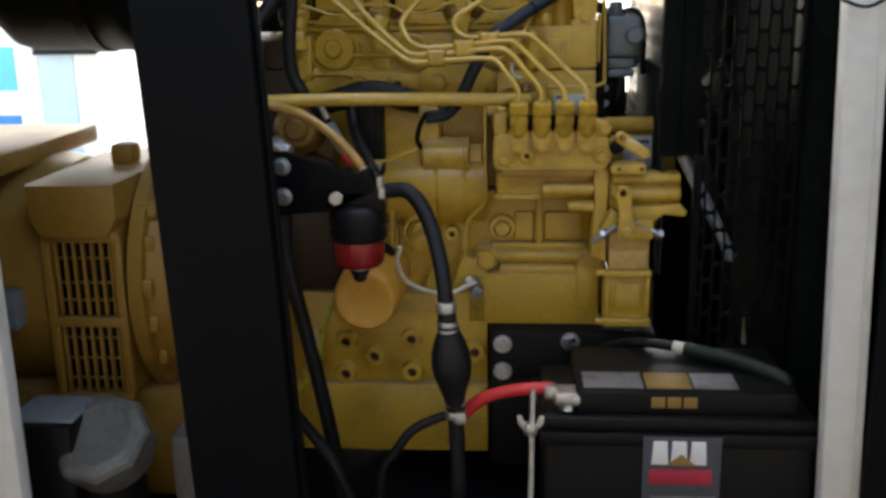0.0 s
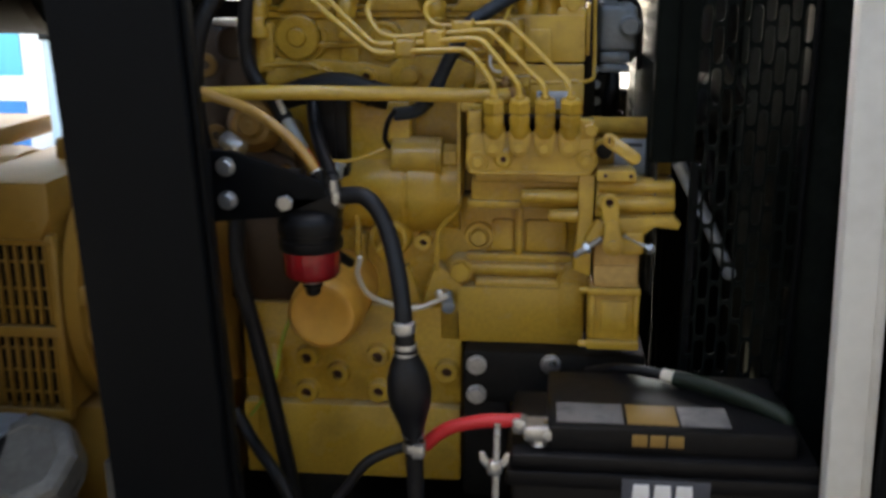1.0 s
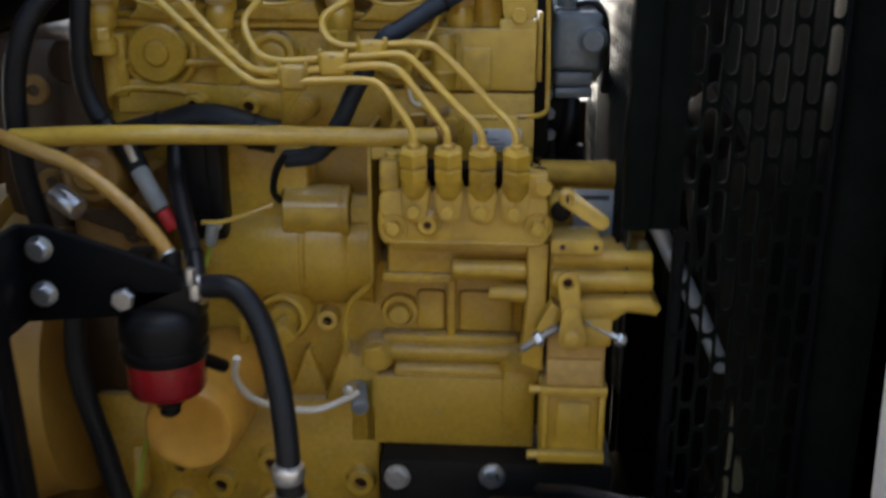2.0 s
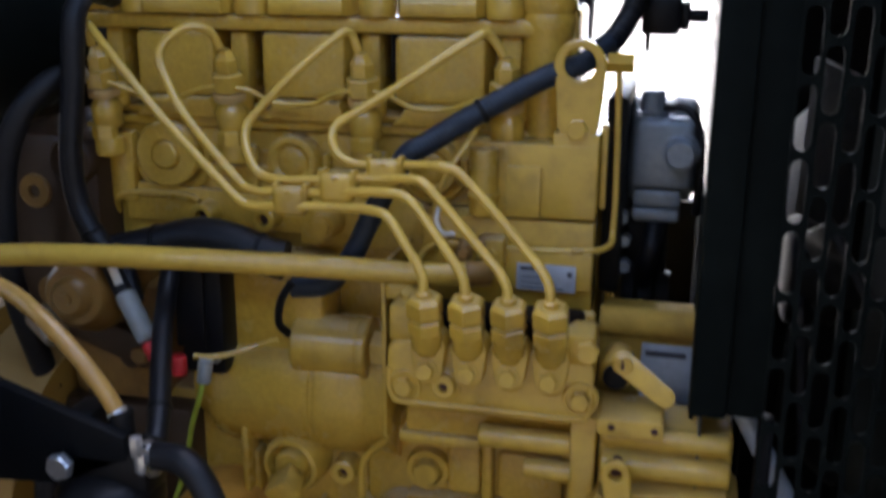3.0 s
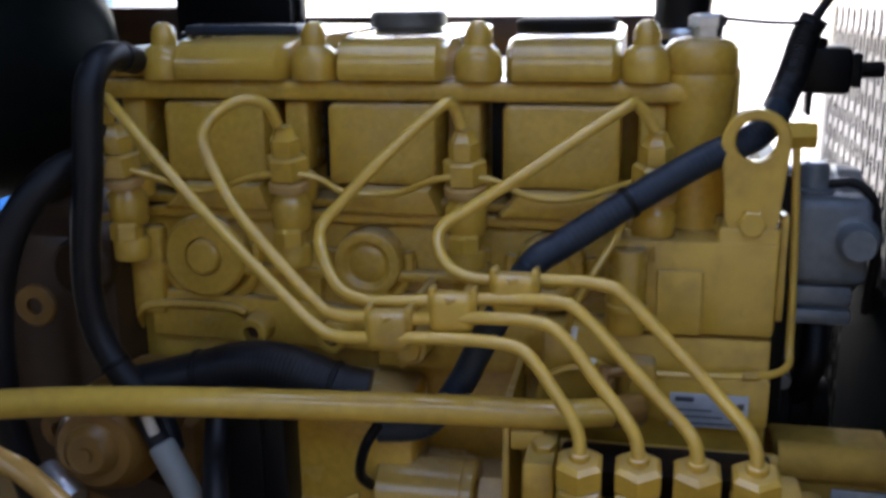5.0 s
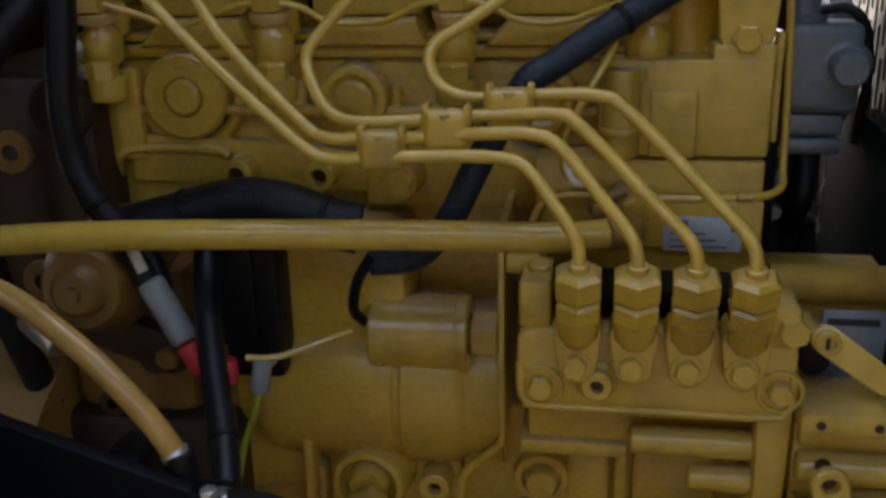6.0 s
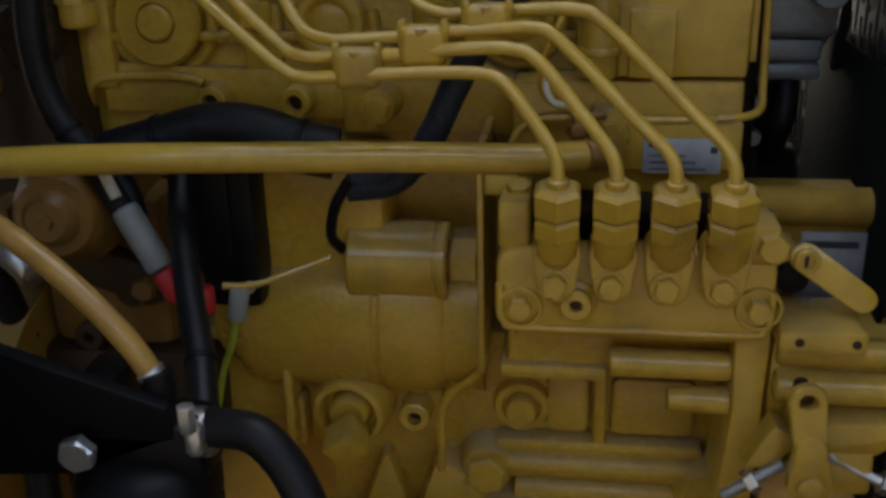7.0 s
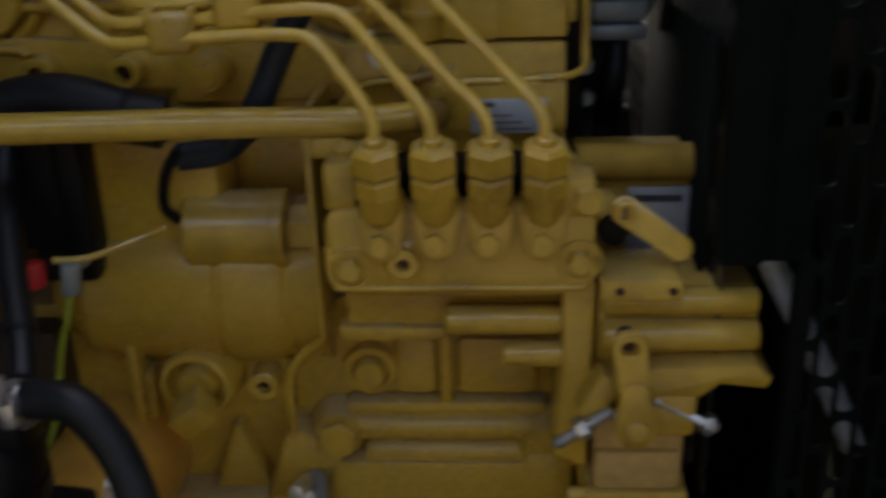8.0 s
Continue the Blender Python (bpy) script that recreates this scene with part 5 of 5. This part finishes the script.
solid("battery_tray", box(0.100, 0.445, -0.308, -0.115, 0.26, 0.2715, 0.002), BLACKPAINT, "black steel battery tray on the base frame", "tray")

# ---------------------------------------------------------------- generator end
gen = thing("generator", (-0.75, 0.02, 0.28), "orange-yellow alternator with louvred air inlets", "generator")
bm = lathe((-1.30, 0.03, 0.585), (-0.575, 0.03, 0.585), [(0, 0.15), (0.02, 0.172), (0.70, 0.172), (0.725, 0.165)], 56)
part("stator_housing", bm, GENPAINT, gen)
bm = lathe((-0.452, 0.03, 0.585), (-0.275, 0.03, 0.585), [(0, 0.170), (0.004, 0.185), (0.024, 0.187), (0.026, 0.172), (0.075, 0.168), (0.080, 0.18), (0.11, 0.182), (0.115, 0.165), (0.16, 0.15), (0.177, 0.15)], 56)
ring = part("adaptor_ring", bm, GENPAINT, gen)
bm = slab([(-0.56, 0.742), (-0.46, 0.742), (-0.46, 0.44), (-0.56, 0.44)], -0.142, 0.18, 0.004)
bmesh.ops.delete(bm, geom=[f for f in bm.faces if f.normal.y < -0.9], context="FACES")
screen = part("air_inlet_box", bm, GENPAINT, gen)
part("inlet_hood", slab([(-0.575, 0.745), (-0.452, 0.745), (-0.452, 0.700), (-0.468, 0.672), (-0.560, 0.672), (-0.575, 0.700)], -0.158, 0.12, 0.006), GENPAINT, gen)
# black sheet paints the shade inside the air inlet
part("inlet_shade_sheet", box(-0.556, -0.464, -0.126, -0.120, 0.445, 0.67, 0.001), PLASTIC, gen)
for z in (0.672, 0.552, 0.440):
    part("inlet_rail", box(-0.563, -0.457, -0.150, -0.136, z - 0.008, z + 0.006, 0.002), GENPAINT, gen)
for x in (-0.560, -0.461):
    part("inlet_stile", box(x - 0.006, x + 0.006, -0.149, -0.137, 0.442, 0.67, 0.002), GENPAINT, gen)
for k in range(7):
    x = -0.548 + k * 0.0128
    for z0, z1 in ((0.447, 0.546), (0.560, 0.666)):
        part("inlet_bar", box(x - 0.0022, x + 0.0022, -0.146, -0.139, z0, z1, 0.001, 1), GENPAINT, screen)
for z in (0.640, 0.605, 0.580, 0.525, 0.495, 0.465):
    part("cross_bar", box(-0.555, -0.466, -0.1385, -0.135, z - 0.0015, z + 0.0015, 0.0005, 1), GENPAINT, screen)
for z in (0.70, 0.655, 0.60, 0.545, 0.49):
    part("ring_lug", box(-0.440, -0.415, -0.158 + abs(z - 0.585) * 0.4, -0.09, z - 0.012, z + 0.012, 0.004), GENPAINT, ring)
bm = box(-0.520, -0.485, 0.00, 0.04, 0.742, 0.775, 0.008)
part("lifting_lug", bm, GENPAINT, gen)
hex_bolt(gen, (-0.475, -0.153, 0.692), 0.009, 0.006, mat=GENPAINT)
bm = box(-0.99, -0.62, -0.12, 0.20, 0.75, 0.78, 0.006)
part("terminal_deck", bm, GENPAINT, gen)
part("socket", box(-0.640, -0.600, -0.172, -0.14, 0.545, 0.60, 0.004), ALLOY, gen)
part("foot", box(-1.2, -0.30, -0.10, 0.16, 0.26, 0.43, 0.01), GENPAINT, gen)

cap = thing("filler_cap", (-0.433, -0.29, 0.26), "grey octagonal plastic filler cap with a worn dusty top", "filler cap")
ax0, ax1 = Vector((-0.446, -0.265, 0.420)), Vector((-0.450, -0.318, 0.485))
part("neck", rod((-0.444, -0.25, 0.262), ax0, 0.040, 0.002, 28), PLASTIC, cap)
part("cap_body", lathe(ax0, ax1, [(0, 0.060), (0.004, 0.063), (0.030, 0.063), (0.036, 0.058), (0.040, 0.050), (0.041, 0.044), (0.039, 0.041), (0.0395, 0.012)], 8, None, 0.2), CAPGREY, cap, "", 20)
part("cap_skirt", lathe(ax0 - (ax1 - ax0).normalized() * 0.012, ax1, [(0, 0.054), (0.002, 0.0575), (0.012, 0.0575)], 40), CAPGREY, cap)
solid("cover_flap", box(-0.56, -0.475, -0.30, -0.22, 0.47, 0.474, 0.001), ALLOY, "grey metal flap beside the filler cap", "flap")
solid("tank_cover", box(-0.56, -0.475, -0.31, -0.21, 0.26, 0.4695, 0.006), PLASTIC, "black tank cover box under the flap", "box")
bm = box(-0.372, -0.325, -0.25, -0.18, 0.26, 0.43, 0.006)
solid("bracket_box", bm, CAPGREY, "grey metal bracket box behind the post", "bracket")

# ---------------------------------------------------------------- front end: alternator, belt, guard, radiator
alt = thing("charging_alternator", (0.235, 0.13, 0.86), "grey cast-alloy charging alternator behind the guard", "alternator")
bm = lathe((0.203, 0.145, 0.910), (0.262, 0.145, 0.910), [(0, 0.040), (0.004, 0.046), (0.020, 0.047), (0.022, 0.044), (0.036, 0.044), (0.038, 0.047), (0.054, 0.045), (0.059, 0.036)], 36)
box(0.207, 0.258, 0.086, 0.12, 0.884, 0.944, 0.007, 3, bm)
box(0.210, 0.250, 0.090, 0.12, 0.868, 0.8835, 0.004, 2, bm)
box(0.210, 0.250, 0.087, 0.12, 0.856, 0.8675, 0.004, 2, bm)
part("alternator_body", bm, ALLOY, alt)
part("end_boss", lathe((0.247, 0.10, 0.917), (0.247, 0.066, 0.917), [(0, 0.0165), (0.012, 0.0165), (0.014, 0.0155), (0.015, 0.0125), (0.028, 0.0120), (0.030, 0.0105)], 26), ALLOY, alt)
cap_top = part("top_cap", lathe((0.222, 0.11, 0.943), (0.222, 0.11, 0.97), [(0, 0.014), (0.004, 0.014), (0.005, 0.0105), (0.020, 0.0100), (0.022, 0.008)], 20), ALLOY, alt)
part("cap_wire", tube([(0.230, 0.108, 0.950), (0.246, 0.104, 0.952), (0.256, 0.10, 0.946), (0.262, 0.10, 0.93), (0.264, 0.10, 0.90), (0.263, 0.11, 0.86)], 0.0035, 10), RUBBER, alt)
part("mounting_arm", box(0.204, 0.240, 0.10, 0.15, 0.815, 0.8555, 0.006), DARKIRON, alt)
for z, x in ((0.862, 0.203), (0.842, 0.206), (0.820, 0.207)):
    hex_bolt(alt, (x, 0.084, z), 0.0060, 0.014, mat=ALLOY)
belt = bmesh.new()
loops = []
for grow, bx in ((0.004, 0.214), (0.004, 0.228), (-0.004, 0.228), (-0.004, 0.214)):
    loops.append([belt.verts.new((bx, y, z)) for y, z in pill((0.20, 0.79), 0.070 + grow, (0.145, 0.910), 0.034 + grow, 16)])
for k in range(4):
    p, q = loops[k], loops[(k + 1) % 4]
    for i in range(len(p)):
        j = (i + 1) % len(p)
        belt.faces.new((p[i], p[j], q[j], q[i]))
bmesh.ops.recalc_face_normals(belt, faces=belt.faces)
solid("drive_belt", belt, RUBBER, "black V-belt round the alternator and crankshaft pulleys", "belt")
pump_body = thing("water_pump", (0.225, 0.13, 0.74), "oily black cast water pump below the alternator", "pump")
part("pump_casting", lathe((0.2045, 0.135, 0.775), (0.246, 0.135, 0.775), [(0, 0.046), (0.010, 0.048), (0.014, 0.040), (0.026, 0.036), (0.030, 0.026), (0.0415, 0.024)], 32), DARKIRON, pump_body)
part("inlet_neck", tube([(0.222, 0.11, 0.795), (0.224, 0.090, 0.815), (0.228, 0.085, 0.835), (0.230, 0.100, 0.856)], 0.0085, 16), RUBBER, pump_body)
for y, z in ((0.098, 0.748), (0.10, 0.806), (0.172, 0.748)):
    hex_bolt(pump_body, (0.2165, y, z), 0.006, 0.006, to=(1, 0, 0), mat=ALLOY)
solid("fan_pulley", lathe((0.205, 0.20, 0.79), (0.245, 0.20, 0.79), [(0, 0.07), (0.006, 0.075), (0.014, 0.066), (0.022, 0.066), (0.030, 0.075), (0.036, 0.07)], 44), DARKIRON, "black grooved crankshaft pulley", "pulley")


def slotted(u0, u1, v0, v1, pu, pv, su, sv, place, thick, mat, name, label):
    """A sheet punched with staggered upright slots with round ends; place(u, v, d) gives a point."""
    bm = bmesh.new()
    n = 8
    nu, nv = int(round((u1 - u0) / pu)), int(round((v1 - v0) / pv))
    for i in range(nu):
        for j in range(nv):
            cu = u0 + (i + 0.5) * pu
            cv = v0 + (j + 0.5) * pv + (0.25 if i % 2 else -0.25) * pv
            r = su / 2
            inner = []
            for k in range(4):
                for q in range(3):
                    a = radians(90 * k + 45 * q)
                    oy = (sv / 2 - r) * (1 if k in (0, 1) else -1)
                    inner.append((cu + r * math.cos(a), cv + oy + r * math.sin(a)))
            lo, hi = cv - pv / 2, cv + pv / 2
            l, rr = cu - pu / 2, cu + pu / 2
            outer = [(rr, cv), (rr, hi), (cu, hi), (cu, hi), (l, hi), (l, cv), (l, cv), (l, lo), (cu, lo), (cu, lo), (rr, lo), (rr, cv)]
            fi = [bm.verts.new(place(u, v, 0)) for u, v in inner]
            fo = [bm.verts.new(place(u, v, 0)) for u, v in outer]
            bi = [bm.verts.new(place(u, v, thick)) for u, v in inner]
            for k in range(12):
                m = (k + 1) % 12
                if outer[k] != outer[m]:
                    bm.faces.new((fi[k], fi[m], fo[m], fo[k]))
                else:
                    bm.faces.new((fi[k], fi[m], fo[k]))
                if inner[k] != inner[m]:
                    bm.faces.new((fi[k], bi[k], bi[m], fi[m]))
    bmesh.ops.remove_doubles(bm, verts=bm.verts, dist=1e-5)
    bmesh.ops.recalc_face_normals(bm, faces=bm.faces)
    return bm


guard = thing("radiator_guard", (0.30, 0.1, 0.26), "black slotted sheet-metal fan guard with a folded corner post", "fan guard")
bm = box(0.264, 0.289, -0.105, -0.080, 0.770, 1.36, 0.003)
part("corner_post", bm, GREENBLACK, guard)
part("corner_post", box(0.3115, 0.322, -0.0955, -0.084, 0.262, 0.770, 0.002), BLACKPAINT, guard)
bm = slotted(-0.050, 0.37, 0.605, 1.071, 0.0123, 0.041, 0.0074, 0.0345, lambda u, v, d: (0.272 + d, u, v), 0.0016, GALV, "", "")
part("side_screen", bm, GALV, guard, "slotted screen beside the fan, bright where light falls through")
part("front_screen_border", box(0.2880, 0.3124, -0.0985, -0.0965, 0.7705, 1.34, 0.0005), GREENBLACK, guard)
part("screen_border", box(0.2725, 0.2745, -0.080, 0.40, 1.0815, 1.36, 0.0005), GALV, guard)
part("screen_border", box(0.2725, 0.2745, -0.080, -0.0502, 0.60, 1.081, 0.0005), GALV, guard)
part("screen_border", box(0.2725, 0.2745, 0.3705, 0.40, 0.60, 1.081, 0.0005), GALV, guard)
bm = slotted(0.3125, 0.4376, 0.40, 1.34, 0.0139, 0.047, 0.0108, 0.0425, lambda u, v, d: (u, -0.098 + d, v), 0.002, GREENBLACK, "", "")
part("front_screen", bm, GREENBLACK, guard, "dusty slotted front screen")
# added dull black sheet, standing in for shade on the lower side screen
part("screen_shade_sheet", box(0.2665, 0.2695, -0.048, 0.200, 0.60, 0.880, 0.001), RADFIN, guard)
part("screen_edge", box(0.4377, 0.444, -0.100, -0.06, 0.262, 1.36, 0.002), BLACKPAINT, guard)
part("lower_sill", box(0.3125, 0.4375, -0.100, -0.094, 0.262, 0.385, 0.001), BLACKPAINT, guard)
rad = thing("radiator", (0.5, 0.1, 0.26), "black radiator core with fine fins and header tank", "radiator")
part("core", box(0.445, 0.50, -0.09, 0.37, 0.33, 1.18, 0.003), RADFIN, rad)
part("header_tank", box(0.435, 0.51, -0.10, 0.38, 1.18, 1.30, 0.012), BLACKPAINT, rad)
part("foot_tank", box(0.435, 0.51, -0.10, 0.38, 0.262, 0.33, 0.012), BLACKPAINT, rad)
fan = thing("fan", (0.385, 0.15, 0.79), "black cooling fan with sheet blades", "fan")
part("hub", rod((0.347, 0.17, 0.80), (0.392, 0.17, 0.80), 0.05, 0.006, 30), DARKIRON, fan)
for k in range(6):
    bm = box(-0.004, 0.004, -0.035, 0.035, 0.045, 0.19, 0.002)
    bmesh.ops.transform(bm, matrix=Matrix.Translation((0.372, 0.17, 0.80)) @ Matrix.Rotation(radians(60 * k + 12), 4, "X") @ Matrix.Rotation(radians(28), 4, "Z"), verts=bm.verts)
    part("blade", bm, DARKIRON, fan)
hose_thing("radiator_hose", [(0.1355, 0.23, 0.98), (0.1355, 0.25, 1.04), (0.137, 0.25, 1.082), (0.150, 0.25, 1.116), (0.182, 0.25, 1.134), (0.25, 0.25, 1.137), (0.36, 0.25, 1.15), (0.445, 0.25, 1.20)], 0.0225, RUBBER, "thick black radiator top hose bent over the engine", "hose", (1, 6), None, seg=24)
air = thing("air_cleaner", (-0.52, 0.2, 1.0), "large round black air cleaner above the generator", "air cleaner")
bm = lathe((-0.760, 0.20, 1.025), (-0.345, 0.20, 1.025), [(0, 0.05), (0.012, 0.09), (0.04, 0.118), (0.06, 0.124), (0.22, 0.126), (0.23, 0.132), (0.25, 0.132), (0.26, 0.126), (0.30, 0.124), (0.34, 0.112), (0.362, 0.095), (0.388, 0.077), (0.406, 0.046), (0.414, 0.02)], 48)
part("canister", bm, GREENBLACK, air)
part("bracket_strap", lathe((-0.60, 0.20, 1.025), (-0.575, 0.20, 1.025), [(0, 0.125), (0.002, 0.129), (0.023, 0.129), (0.025, 0.125)], 48), BLACKPAINT, air)
part("support", box(-0.52, -0.49, 0.20, 0.24, 0.68, 0.925, 0.004), BLACKPAINT, air)
part("upper_duct", tube([(-0.70, 0.20, 1.156), (-0.46, 0.20, 1.154), (-0.385, 0.20, 1.156), (-0.345, 0.20, 1.178), (-0.335, 0.20, 1.25), (-0.335, 0.20, 1.41)], 0.032, 24), RUBBER, air)
part("inlet_pipe", tube([(-0.39, 0.22, 1.00), (-0.33, 0.23, 1.00), (-0.28, 0.24, 0.99), (-0.20, 0.25, 0.98)], 0.030, 24), RUBBER, air)
solid("intake_manifold", box(-0.33, -0.085, 0.30, 0.37, 0.93, 1.046, 0.012), DARKIRON, "dark intake manifold along the far side of the head", "manifold")
loom = thing("sensor_loom", (0.22, 0.1, 1.05), "black wiring tied into a sleeve rising past the lifting eye", "cable")
part("upper_wire", tube([(0.262, 0.10, 1.150), (0.253, 0.10, 1.132), (0.240, 0.10, 1.108), (0.226, 0.10, 1.082), (0.212, 0.10, 1.058)], 0.0034, 10), RUBBER, loom)
part("branch_wire", tube([(0.250, 0.10, 1.112), (0.254, 0.10, 1.100), (0.258, 0.10, 1.093), (0.265, 0.10, 1.083)], 0.0018, 8), RUBBER, loom)
part("branch_knot", rod((0.2535, 0.10, 1.101), (0.2560, 0.10, 1.0955), 0.0036, 0.001, 10), RUBBER, loom)
part("sleeve", tube([(0.213, 0.10, 1.060), (0.207, 0.098, 1.048), (0.200, 0.085, 1.028), (0.193, 0.068, 1.014), (0.186, 0.045, 1.005)], 0.0088, 12, 6, None, 0.001, 0.003), RUBBER, loom)
bm = box(0.208, 0.240, 0.105, 0.135, 1.010, 1.041, 0.004)
box(0.214, 0.224, 0.110, 0.13, 1.0405, 1.047, 0.002, 2, bm)
box(0.240, 0.247, 0.110, 0.13, 1.014, 1.037, 0.002, 2, bm)
connector = part("connector", bm, PLASTIC, loom)
part("tail", rod((0.246, 0.12, 1.0255), (0.262, 0.12, 1.0255), 0.0055, 0.001, 12), PLASTIC, connector)
part("latch", box(0.212, 0.216, 0.104, 0.12, 0.996, 1.012, 0.001), PLASTIC, connector)
part("cross_wire", tube([(0.143, 0.06, 1.062), (0.18, 0.08, 1.058), (0.209, 0.10, 1.0565)], 0.0014, 8), RUBBER, loom)
solid("drain_pipe", tube([(0.300, -0.062, 0.765), (0.315, -0.060, 0.737), (0.340, -0.060, 0.690), (0.368, -0.060, 0.632), (0.372, -0.055, 0.622)], 0.0080, 12), PLATE, "pale blue-grey pipe slanting behind the slotted screen", "pipe")
solid("door_cable", tube([(0.41, -0.332, 0.970), (0.433, -0.338, 0.963), (0.454, -0.338, 0.973), (0.475, -0.336, 0.998), (0.482, -0.334, 1.03)], 0.002, 8), RUBBER, "thin black cable looped over the door post", "cable")
